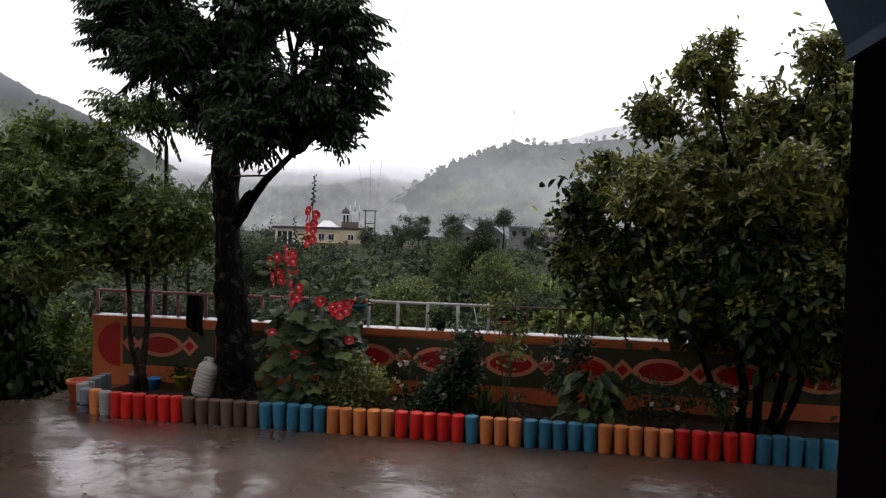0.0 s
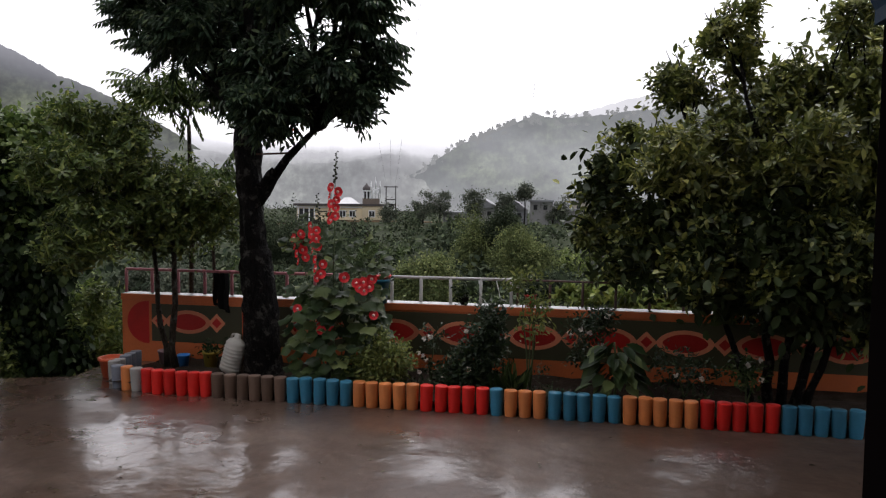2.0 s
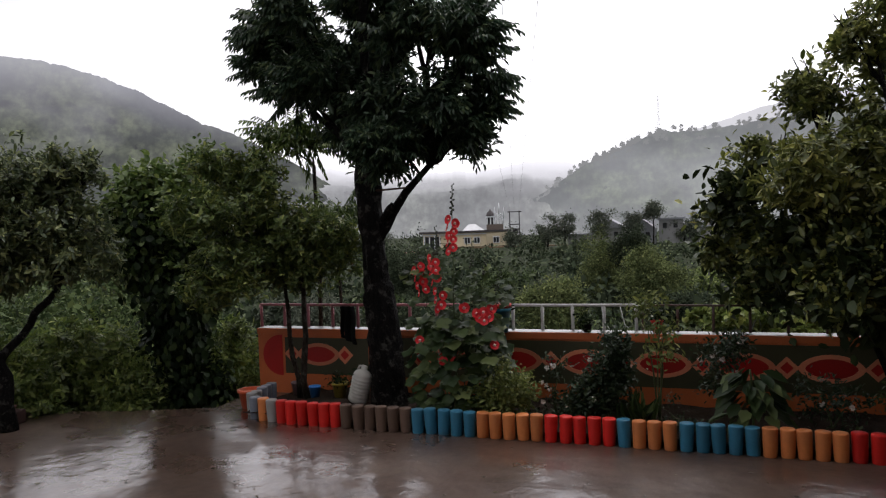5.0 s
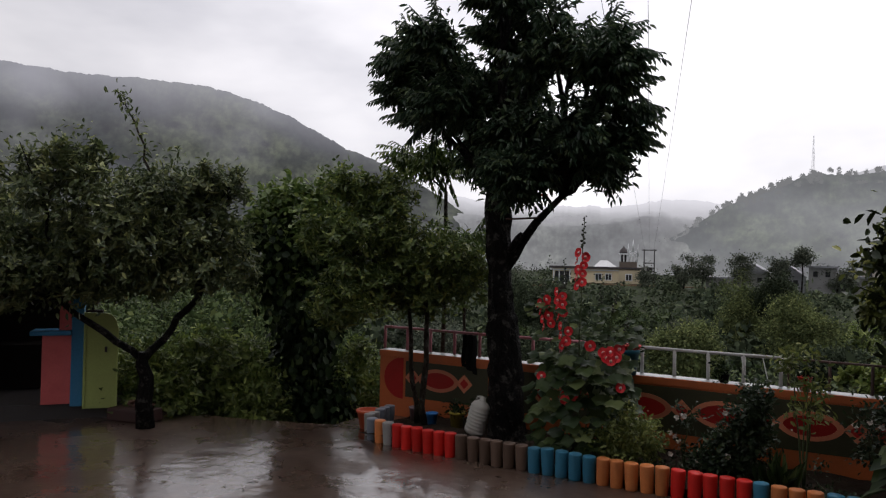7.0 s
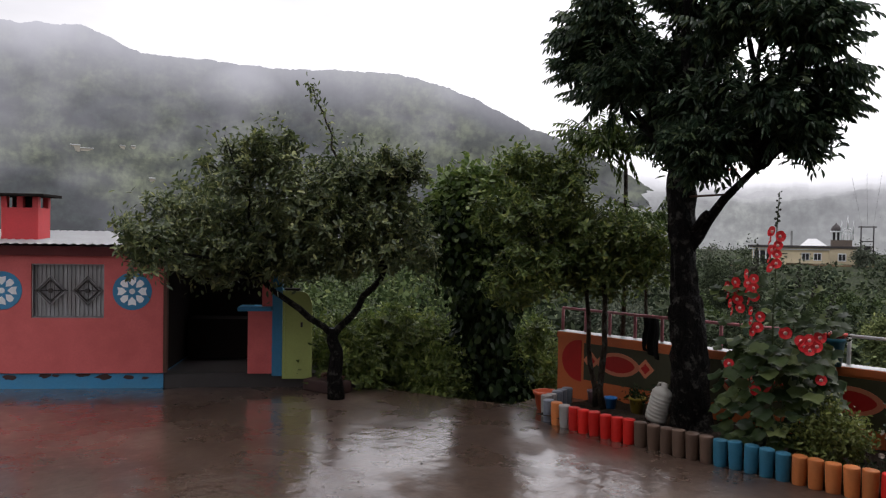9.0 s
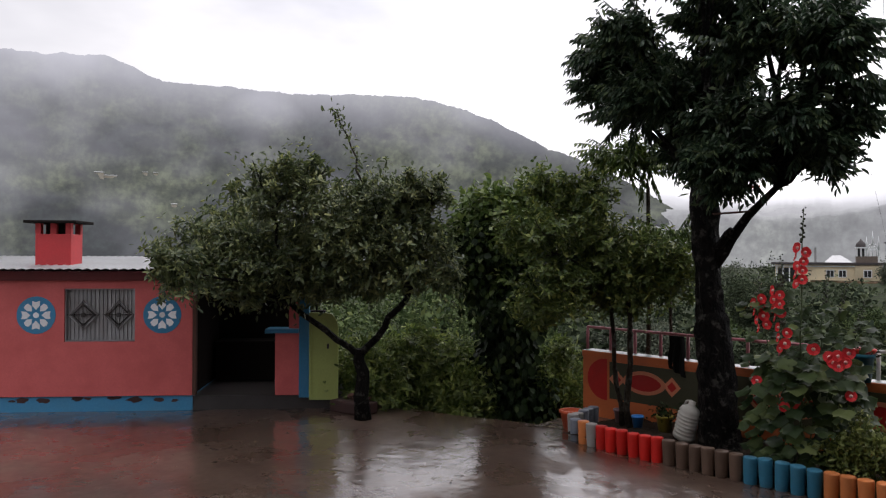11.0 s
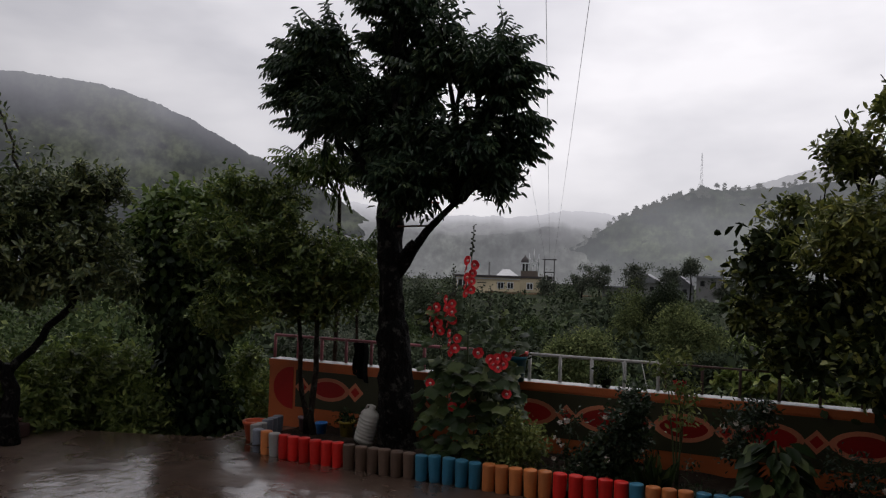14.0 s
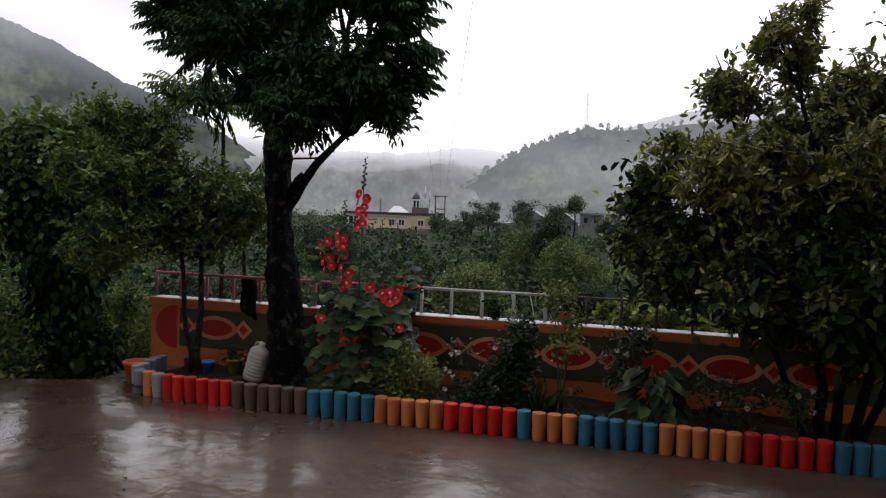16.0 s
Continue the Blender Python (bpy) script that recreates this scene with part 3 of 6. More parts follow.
def land():
    bm = bmesh.new()
    radii = [0.5, 2, 4, 6, 7, 8, 8.6, 9.2, 9.8, 10.4, 11, 11.8, 13, 15, 18, 22, 27, 34, 45, 60, 80, 110, 150, 200, 300, 500, 900, 1600, 2600, 4400]
    n, rings = 120, []
    for r in radii:
        rings.append([bm.verts.new((r * math.sin(2 * math.pi * k / n), r * math.cos(2 * math.pi * k / n), land_height(r * math.sin(2 * math.pi * k / n), r * math.cos(2 * math.pi * k / n)))) for k in range(n)])
    bm.faces.new(rings[0][::-1])
    for a, b in zip(rings, rings[1:]):
        for k in range(n):
            bm.faces.new((a[k], b[k], b[(k + 1) % n], a[(k + 1) % n])).smooth = True
    bmesh.ops.recalc_face_normals(bm, faces=bm.faces)
    solo("ground", bm, M_GROUND, (0, 0, -0.95), "green sloping ground that falls away to the valley", "ground", kind="structure")


def hill(name, crest, near, far, mat, foot, label, rough=0.5, steps=26, per=7, seed=1.0):
    """A slope that rises from its foot (near) to its crest (far); the crest is given as compass angle and height angle."""
    bm = bmesh.new()
    az = [c[0] for c in crest]
    el = [c[1] for c in crest]
    cols = max(40, int((az[-1] - az[0]) * per))
    rows = []
    for k in range(cols + 1):
        a = az[0] + (az[-1] - az[0]) * k / cols
        e = float(np.interp(a, az, el))
        e += 0.16 * noise.noise(Vector((a * 0.9, seed, 0))) + 0.10 * noise.noise(Vector((a * 4.1, seed, 3)))
        zt = 2.2 + far * math.tan(radians(e))
        col = []
        for j in range(steps + 3):
            u = min(j / steps, 1.0)
            r = near + (far - near) * u + (max(j - steps, 0)) * (far - near) * 0.12
            z = foot + (zt - foot) * (0.55 * u + 0.45 * u * u) - max(j - steps, 0) * 0.10 * (zt - foot)
            spur = noise.fractal(Vector((a * 0.14, u * 2.2, seed)), 0.9, 2.1, 5)
            fine = noise.noise(Vector((a * 1.6, u * 16, seed + 5)))
            w = math.sin(math.pi * min(u, 1.0)) if j <= steps else 0
            r += (far - near) * 0.16 * spur * w
            z += (zt - foot) * (rough * 0.10 * spur + 0.004 * fine) * w
            col.append(bm.verts.new((r * math.sin(radians(a)), r * math.cos(radians(a)), z)))
        rows.append(col)
    for a, b in zip(rows, rows[1:]):
        for j in range(steps + 2):
            bm.faces.new((a[j], b[j], b[j + 1], a[j + 1])).smooth = True
    mid = rows[len(rows) // 2][0].co.copy()
    bmesh.ops.recalc_face_normals(bm, faces=bm.faces)
    spots = [[v.co.copy() for v in col] for col in rows]
    solo(name, bm, mat, tuple(mid), label, "hill", kind="structure")
    return spots


LEFT = [(-76.1, 13.61), (-73.5, 13.75), (-71.1, 13.97), (-67.4, 12.51), (-63.6, 12.49), (-60.4, 12.34), (-56.7, 12.2), (-53.3, 12.38), (-48.6, 12.24), (-45, 11.35), (-42.4, 10.35), (-39, 8.6), (-36.2, 7.5), (-33, 6.0), (-30.7, 4.6)]
MIDDLE = [(-30.8, 5.1), (-26, 4.3), (-21.9, 4.3), (-18.5, 4.25), (-16.4, 4.4), (-14.2, 4.8), (-11.6, 4.75), (-9.8, 4.4), (-5.5, 2.9)]
RIGHT = [(-20.2, -2.67), (-17.6, -0.56), (-15.1, 1.09), (-12.4, 2.65), (-9.8, 4.33), (-7.2, 5.3), (-4.2, 6.5), (-1.2, 6.37), (1.3, 6.56), (3.3, 6.82)]


def hills():
    left = [(-125, 9.0), (-100, 12.0), (-85, 13.2)] + LEFT + [(-26, 1.5), (-22, -0.5)]
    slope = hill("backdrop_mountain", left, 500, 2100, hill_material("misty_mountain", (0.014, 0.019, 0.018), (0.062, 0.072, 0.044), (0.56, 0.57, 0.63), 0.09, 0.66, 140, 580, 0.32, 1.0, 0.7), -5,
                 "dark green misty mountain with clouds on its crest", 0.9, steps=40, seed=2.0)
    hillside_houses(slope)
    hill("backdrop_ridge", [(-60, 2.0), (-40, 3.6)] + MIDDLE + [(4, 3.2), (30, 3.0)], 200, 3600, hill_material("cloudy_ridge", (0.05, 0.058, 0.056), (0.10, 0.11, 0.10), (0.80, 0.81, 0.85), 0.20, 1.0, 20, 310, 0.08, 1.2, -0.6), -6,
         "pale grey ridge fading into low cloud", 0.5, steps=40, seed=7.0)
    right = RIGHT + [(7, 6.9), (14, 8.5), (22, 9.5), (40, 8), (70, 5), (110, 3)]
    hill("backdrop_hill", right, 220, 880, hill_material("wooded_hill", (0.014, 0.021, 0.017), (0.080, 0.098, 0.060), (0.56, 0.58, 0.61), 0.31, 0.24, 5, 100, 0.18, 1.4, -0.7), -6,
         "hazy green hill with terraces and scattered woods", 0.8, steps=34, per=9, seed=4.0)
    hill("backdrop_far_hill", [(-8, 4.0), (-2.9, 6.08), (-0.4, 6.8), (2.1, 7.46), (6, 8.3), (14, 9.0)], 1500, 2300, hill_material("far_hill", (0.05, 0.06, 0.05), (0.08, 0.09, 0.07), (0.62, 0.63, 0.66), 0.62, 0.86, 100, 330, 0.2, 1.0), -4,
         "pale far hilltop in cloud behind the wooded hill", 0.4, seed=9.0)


def hillside_houses(slope):
    """Tiny pale houses scattered on the flank of the misty mountain."""
    for az, el, w in ((-71.6, 5.8, 16), (-70.9, 5.6, 22), (-68.6, 5.9, 9), (-67.9, 5.9, 8), (-61.2, 5.0, 9), (-60.3, 4.2, 8), (-62.4, 2.6, 10), (-61.0, 2.2, 9), (-57.0, 8.3, 8), (-66.5, 3.4, 8)):
        col = min(slope, key=lambda c: abs(math.degrees(math.atan2(c[0].x, c[0].y)) - az))
        at = min(col, key=lambda v: abs(math.degrees(math.atan2(v.z - 2.2, math.hypot(v.x, v.y))) - el))
        hs = thing("hillside_house", tuple(at), "tiny pale house with a sheet roof on the mountain side", "house", "houses on the mountain")
        turn = Matrix.Translation(at) @ Matrix.Rotation(math.atan2(-at.x, at.y), 4, "Z")
        w *= 0.6
        part("wall", box((-w / 2, -4, -6), (w / 2, 4, 2.2), 0, turn), M_PLASTER, hs)
        part("roof", box((-w / 2 - 0.6, -4.8, 2.2), (w / 2 + 0.6, 4.8, 3.2), 0.3, turn), M_TIN, hs, "pale sheet roof")


def ridge_trees():
    """Small pines along the crest of the wooded hill."""
    rng = np.random.default_rng(5)
    sets = []
    for k in range(150):
        a = -16 + 22 * rng.random() if k > 60 else -10 + 4.5 * rng.random()
        e = float(np.interp(a, [c[0] for c in RIGHT] + [7], [c[1] for c in RIGHT] + [6.9]))
        r = 872 if k < 110 else 800
        h = rng.uniform(4, 10)
        z = 2.2 + r * math.tan(radians(e)) - 3 - (12 * rng.random() if k >= 110 else 0)
        lob = [(r * math.sin(radians(a)), r * math.cos(radians(a)), z + h * 0.55, h * 0.2, h * 0.42)]
        sets.append(crown(lob, 26, 5, 1.7, 0.7, rng, 0, 1, 0.4))
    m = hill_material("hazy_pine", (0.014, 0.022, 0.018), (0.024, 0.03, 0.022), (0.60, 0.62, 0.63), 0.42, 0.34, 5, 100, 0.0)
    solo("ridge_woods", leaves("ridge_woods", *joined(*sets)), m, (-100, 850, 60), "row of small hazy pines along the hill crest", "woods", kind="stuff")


# ---- garden wall with painted pattern, coping and rail ----
WALL_Y, WALL_TOP = 9.27, 0.905
W0, W1 = -6.0, 7.0


def flat(bm, pts, y, holes=None):
    """A raised paint field 4 mm thick on the face of the wall."""
    a = [bm.verts.new((x, y, z)) for x, z in pts]
    b = [bm.verts.new((x, y + 0.006, z)) for x, z in pts]
    bm.faces.new(a)
    for k in range(len(a)):
        bm.faces.new((a[(k + 1) % len(a)], a[k], b[k], b[(k + 1) % len(a)]))


def ring(bm, outer, inner, y):
    a, c = [bm.verts.new((x, y, z)) for x, z in outer], [bm.verts.new((x, y, z)) for x, z in inner]
    a2, c2 = [bm.verts.new((x, y + 0.008, z)) for x, z in outer], [bm.verts.new((x, y + 0.008, z)) for x, z in inner]
    n = len(a)
    for k in range(n):
        j = (k + 1) % n
        bm.faces.new((a[k], a[j], c[j], c[k]))
        bm.faces.new((a[j], a[k], a2[k], a2[j]))
        bm.faces.new((c[k], c[j], c2[j], c2[k]))


def lens(cx, cz, hw, hh, n=14):
    top = [(cx + hw * math.cos(math.pi * k / n), cz + hh * math.sin(math.pi * k / n) ** 1.25) for k in range(n + 1)]
    low = [(cx - hw * math.cos(math.pi * k / n), cz - hh * math.sin(math.pi * k / n) ** 1.25) for k in range(1, n)]
    return top + low


def garden_wall():
    wall = thing("wall_garden", (0.5, WALL_Y + 0.15, 0), "low orange and olive painted garden wall with fish and diamond pattern", "wall", kind="structure")
    part("wall_body", box((W0, WALL_Y, -0.9), (W1, WALL_Y + 0.22, WALL_TOP - 0.03), 0.008), M_ORANGE, wall)
    part("coping", box((W0 - 0.01, WALL_Y + 0.012, WALL_TOP - 0.03), (W1, WALL_Y + 0.23, WALL_TOP), 0.008), M_COPING, wall, "pale wet concrete coping")
    lip = box((W0 - 0.006, WALL_Y - 0.012, WALL_TOP - 0.085), (W1, WALL_Y + 0.01, WALL_TOP - 0.004), 0.004)
    part("orange_edge_band", lip, M_ORANGE, wall)
    y = WALL_Y - 0.004
    bm = bmesh.new()
    flat(bm, [(-5.56, 0.28), (-4.27, 0.28), (-4.27, 0.78), (-5.56, 0.78)], y)
    part("painted_field", bm, M_OLIVE, wall, "olive painted field")
    bm = bmesh.new()
    flat(bm, [(-4.13, 0.28), (W1, 0.28), (W1, 0.80), (-4.13, 0.80)], y)
    part("painted_field", bm, M_OLIVE, wall, "olive painted field")
    bm = bmesh.new()
    flat(bm, [(-4.26, 0.26), (-4.14, 0.26), (-4.14, 0.815), (-4.26, 0.815)], y - 0.002)
    part("painted_stripe", bm, M_REDPAINT, wall, "red painted stripe")
    bm = bmesh.new()
    arc = [(-5.62 + 0.30 * math.cos(a), 0.53 + 0.285 * math.sin(a)) for a in [math.pi / 2 + math.pi * k / 14 for k in range(15)]]
    flat(bm, [(-5.60, 0.815)] + arc[1:-1] + [(-5.60, 0.245)], y - 0.002)
    part("painted_half_disc", bm, M_REDPAINT, wall, "red painted half disc")
    zc = 0.552
    diamonds = [-5.44, -4.623] + [0.803 + 0.868 * k for k in range(-5, 6)]
    fishes = [-5.03] + [0.369 + 0.868 * k for k in range(-4, 7)]
    for x in diamonds:
        bm = bmesh.new()
        o, i = 0.125, 0.068
        ring(bm, [(x + o, zc), (x, zc + o), (x - o, zc), (x, zc - o)], [(x + i, zc), (x, zc + i), (x - i, zc), (x, zc - i)], y - 0.004)
        d = part("painted_diamond", bm, M_SALMON, wall, "salmon diamond outline")
        bm = bmesh.new()
        flat(bm, [(x + i, zc), (x, zc + i), (x - i, zc), (x, zc - i)], y - 0.002)
        part("diamond_centre", bm, M_REDPAINT, d, "red centre")
    for x in fishes:
        bm = bmesh.new()
        ring(bm, lens(x, zc, 0.325, 0.155), lens(x, zc, 0.255, 0.108), y - 0.0045)
        d = part("painted_fish", bm, M_SALMON, wall, "salmon lens-shaped outline")
        bm = bmesh.new()
        flat(bm, lens(x, zc, 0.255, 0.108), y - 0.002)
        part("fish_body", bm, M_REDPAINT, d, "red body")


def wall_rail():
    y, top = WALL_Y + 0.18, 1.215
    spans = [("pink", -6.05, -2.95, M_RAILPINK, 0.020, 0.022, "pink painted steel rail on the garden wall"), ("silver", -2.69, -0.80, M_RAILWHITE, 0.019, 0.021, "worn silver painted steel rail on the garden wall"),
             ("dark", -0.72, 1.62, M_RAILDARK, 0.013, 0.017, "thin rusty dark steel rail on the garden wall"), ("red", 1.75, 6.9, M_RAILRED, 0.020, 0.021, "red painted steel rail on the garden wall")]
    for _, a, b, mat, r1, r2, label in spans:
        rail = thing("rail", ((a + b) / 2, y, WALL_TOP), label, "railing", "rails on the wall")
        part("top_bar", tube([(a, y, top), ((a + b) / 2, y, top - 0.004), (b, y, top)], r1, 8), mat, rail)
        n = max(1, round((b - a) / 0.378))
        for k in range(n + 1):
            x = a + (b - a) * k / n
            part("post", tube([(x, y, WALL_TOP - 0.01), (x + random.uniform(-0.004, 0.004), y, top)], r2, 8), mat, rail)


def kerb():
    bm = lathe([(0.060, -0.03), (0.061, 0.02), (0.065, 0.09), (0.0685, 0.22), (0.0690, 0.250), (0.0675, 0.259), (0.0640, 0.2625), (0.0, 0.263)], n=14)
    me = finish(bm, "kerb_post")
    run = [("grey", 1), ("orange", 1), ("pale", 1), ("red", 6), ("brown", 6), ("blue", 5), ("orange", 5), ("red", 5), ("blue", 1), ("orange", 3), ("blue", 5), ("orange", 5), ("red", 5), ("blue", 5), ("orange", 5), ("red", 5)]
    words = {"grey": "grey", "orange": "orange", "pale": "bare pale grey", "red": "red", "brown": "brown", "blue": "teal blue"}
    meshes = {}
    for c, m in M_KERB.items():
        meshes[c] = me.copy()
        meshes[c].materials.append(m)
    k, rng = 0, random.Random(8)

    def post(c, x, y):
        ob = new("kerb_post", meshes[c])
        ob.location = (x + rng.uniform(-0.005, 0.005), y + rng.uniform(-0.012, 0.012), rng.uniform(-0.006, 0.006))
        ob.rotation_euler = (radians(rng.uniform(-2, 2)), radians(rng.uniform(-2, 2)), rng.uniform(0, 6))
        tagged(ob, f"{words[c]} painted round concrete post edging the flower bed", "kerb post", "posts along the flower bed")

    for c, n in run:
        for _ in range(n):
            x = -5.165 + k * 0.1464
            post(c, x, 7.835 + (0.12 * max(0, 3.5 - k) / 3.5 if k < 4 else 0))
            k += 1
    for j, c in enumerate(("pale", "pale", "grey", "grey", "grey")):
        post(c, -5.32 - 0.03 * j, 8.12 + 0.15 * j)


def bed():
    bm = bmesh.new()
    nx, ny = 90, 12
    grid = [[bm.verts.new((-5.3 + 9.45 * i / nx, 7.86 + 1.405 * j / ny, 0.09 + 0.05 * noise.noise(Vector((i * 0.35, j * 0.5, 2))))) for j in range(ny + 1)] for i in range(nx + 1)]
    for i in range(nx):
        for j in range(ny):
            bm.faces.new((grid[i][j], grid[i + 1][j], grid[i + 1][j + 1], grid[i][j + 1])).smooth = True
    solo("flower_bed_soil", bm, M_SOIL, (0, 8.5, 0), "dark wet soil of the flower bed", "soil", kind="structure")


# ---- pink outbuilding ----
FAC = Matrix.Translation((-9.93, 5.32, 0)) @ Matrix.Rotation(math.atan2(0.779, 0.627), 4, "Z")  # x along the front, y into the house, z up


def fbox(s0, s1, d0, d1, z0, z1, bevel=0.0, bm=None):
    bm = box((s0, d0, z0), (s1, d1, z1), bevel, None, bm)
    return bm


def fpart(name, bm, mat, parent, label=""):
    bmesh.ops.transform(bm, matrix=FAC, verts=bm.verts)
    return part(name, bm, mat, parent, label)


def disc(bm, cx, cz, r, d0, d1, n=36):
    a = [bm.verts.new((cx + r * math.cos(2 * math.pi * k / n), d0, cz + r * math.sin(2 * math.pi * k / n))) for k in range(n)]
    b = [bm.verts.new((v.co.x, d1, v.co.z)) for v in a]
    bm.faces.new(a)
    for k in range(n):
        bm.faces.new((a[(k + 1) % n], a[k], b[k], b[(k + 1) % n]))


def outbuilding():
    house = thing("outbuilding", tuple(FAC @ Vector((-2, 1.5, 0))), "low pink plastered outbuilding with blue plinth and pale tin roof", "outbuilding")
    Z0, Z1 = 0.22, 1.98
    bm = bmesh.new()
    fbox(-5.5, 0.0, 0.03, 3.0, 0.0, Z0 - 0.01, 0, bm)
    fpart("plinth", bm, M_BLUE, house, "chipped blue painted plinth")
    fpart("porch_plinth", fbox(0.0, 2.2, 0.05, 3.0, 0.0, Z0 - 0.02), M_PLINTH, house, "wet grey step")
    rng = random.Random(4)
    for k in range(16):
        bm = bmesh.new()
        cx, cz, r = -4.6 + k * 0.29 + rng.uniform(-0.1, 0.1), rng.uniform(0.14, 0.21), rng.uniform(0.02, 0.05)
        pts = [(cx + r * rng.uniform(1.2, 3.0) * math.cos(a), min(0.208, cz + r * rng.uniform(0.6, 1.1) * math.sin(a))) for a in [2 * math.pi * j / 11 for j in range(11)]]
        v = [bm.verts.new((x, 0.026, z)) for x, z in pts]
        bm.faces.new(v)
        v2 = [bm.verts.new((x, 0.032, z)) for x, z in pts]
        for j in range(11):
            bm.faces.new((v[(j + 1) % 11], v[j], v2[j], v2[(j + 1) % 11]))
        fpart("flaked_patch", bm, M_FLAKE, house, "brown patch where paint has flaked")
    # front wall with the window opening
    bm = bmesh.new()
    ws, we, wz0, wz1 = -1.77, -0.80, 0.99, 1.745
    S, Z = (-5.5, ws, we, 0.0), (Z0, wz0, wz1, Z1)
    near, back = ([[bm.verts.new((a, d, c)) for c in Z] for a in S] for d in (0.0, 0.22))
    for i in range(3):
        for j in range(3):
            if (i, j) != (1, 1):
                bm.faces.new((near[i][j], near[i + 1][j], near[i + 1][j + 1], near[i][j + 1]))
                bm.faces.new((back[i][j], back[i][j + 1], back[i + 1][j + 1], back[i + 1][j]))
    rim = [(k, 0) for k in range(3)] + [(3, k) for k in range(3)] + [(3 - k, 3) for k in range(3)] + [(0, 3 - k) for k in range(3)]
    for loop in (rim, [(1, 1), (1, 2), (2, 2), (2, 1)]):
        for (a, c), (e, f) in zip(loop, loop[1:] + loop[:1]):
            bm.faces.new((near[a][c], back[a][c], back[e][f], near[e][f]))
    bmesh.ops.recalc_face_normals(bm, faces=bm.faces)
    fpart("front_wall", bm, M_PINK, house)
    fpart("side_wall", fbox(-0.2, 0.0, 0.223, 3.0, Z0, Z1), M_DARKWALL, house, "inner wall coloured near black for the porch shade")
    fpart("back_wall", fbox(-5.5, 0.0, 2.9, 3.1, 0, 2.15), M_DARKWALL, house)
    fpart("corner_post", fbox(0.003, 0.055, 0.0, 0.08, Z0, Z1, 0.006), M_WOODPOST, house, "brown timber corner post")
    # window: steel shutter with ribs and a diamond grille
    win = fpart("window", fbox(ws + 0.003, we - 0.003, 0.10, 0.13, wz0 + 0.003, wz1 - 0.003), M_SHUTTER, house, "grey ribbed steel window shutter")
    for k in range(17):
        s = ws + 0.035 + (we - ws - 0.07) * k / 16
        fpart("rib", fbox(s - 0.014, s + 0.014, 0.085, 0.102, wz0 + 0.01, wz1 - 0.01), M_SHUTTER, win)
    for s0, s1, z0, z1 in ((ws, ws + 0.02, wz0, wz1), (we - 0.02, we, wz0, wz1), (ws, we, wz0, wz0 + 0.02), (ws, we, wz1 - 0.02, wz1)):
        fpart("frame_bar", fbox(s0 + 0.004, s1 - 0.004, 0.02, 0.08, z0 + 0.004, z1 - 0.004), M_SHUTTER, win)
    mz = (wz0 + wz1) / 2
    for c in (-1.53, -1.04):
        for r in (0.20, 0.15):
            pts = [FAC @ Vector((c + r * a, 0.05, mz + r * b)) for a, b in ((1, 0), (0, 1), (-1, 0), (0, -1), (1, 0))]
            bm = bmesh.new()
            for p, q in zip(pts, pts[1:]):
                tube([p, q], 0.010, 5, bm)
            part("diamond_bar", bm, M_IRON if r < 0.18 else M_SHUTTER, win)
        for ds, dz, r in ((0, 0, 0.034), (0, 0.13, 0.02), (0, -0.13, 0.02), (-0.14, 0, 0.018), (0.14, 0, 0.018)):
            bm = bmesh.new()
            disc(bm, c + ds, mz + dz, r, 0.035, 0.055, 10)
            fpart("rosette", bm, M_IRON, win, "dark iron rosette")
        part("cross_bar", tube([FAC @ Vector((c - 0.22, 0.055, mz)), FAC @ Vector((c + 0.22, 0.055, mz))], 0.008, 5), M_IRON, win)
    # painted medallions
    for c in (-0.42, -2.15, -3.9):
        bm = bmesh.new()
        disc(bm, c, 1.37, 0.265, -0.006, 0.002)
        med = fpart("medallion", bm, M_BLUE, house, "blue painted disc with white flower")
        bm = bmesh.new()
        for k in range(8):
            a = 2 * math.pi * k / 8
            ca, sa = math.cos(a), math.sin(a)
            shape = [(0.075, 0), (0.13, 0.045), (0.19, 0.042), (0.205, 0.0), (0.19, -0.042), (0.13, -0.045)] if k % 2 else [(0.075, 0), (0.13, 0.05), (0.20, 0.055), (0.185, 0.0), (0.20, -0.055), (0.13, -0.05)]
            bm.faces.new([bm.verts.new((c + u * ca - v * sa, -0.010, 1.37 + u * sa + v * ca)) for u, v in shape])
        fpart("painted_petals", bm, M_WHITE, med)
        bm = bmesh.new()
        disc(bm, c, 1.37, 0.04, -0.010, -0.005, 14)
        fpart("painted_centre", bm, M_WHITE, med)
    # fascia and roof of corrugated tin
    fpart("fascia", fbox(-5.6, 1.62, -0.06, -0.02, 1.86, 1.99, 0.005), M_DARKRED, house, "dark red eaves board")
    bm = bmesh.new()
    n = 240
    front, back = [], []
    for k in range(n + 1):
        s = -5.7 + 7.4 * k / n
        w = 0.012 * math.sin(k * math.pi / 2)
        front.append(bm.verts.new((s, -0.30, 2.03 + w)))
        back.append(bm.verts.new((s, 3.3, 2.20 + w)))
    for k in range(n):
        bm.faces.new((front[k], front[k + 1], back[k + 1], back[k]))
    bmesh.ops.solidify(bm, geom=bm.faces[:], thickness=0.006)
    fpart("roof", bm, M_TIN, house, "pale corrugated tin roof sheets")
    # chimney
    chim = fpart("chimney", fbox(-2.40, -1.89, 0.5, 0.92, 2.03, 2.53, 0.01), M_CHIMNEY, house, "red chimney with vents and flat cap")
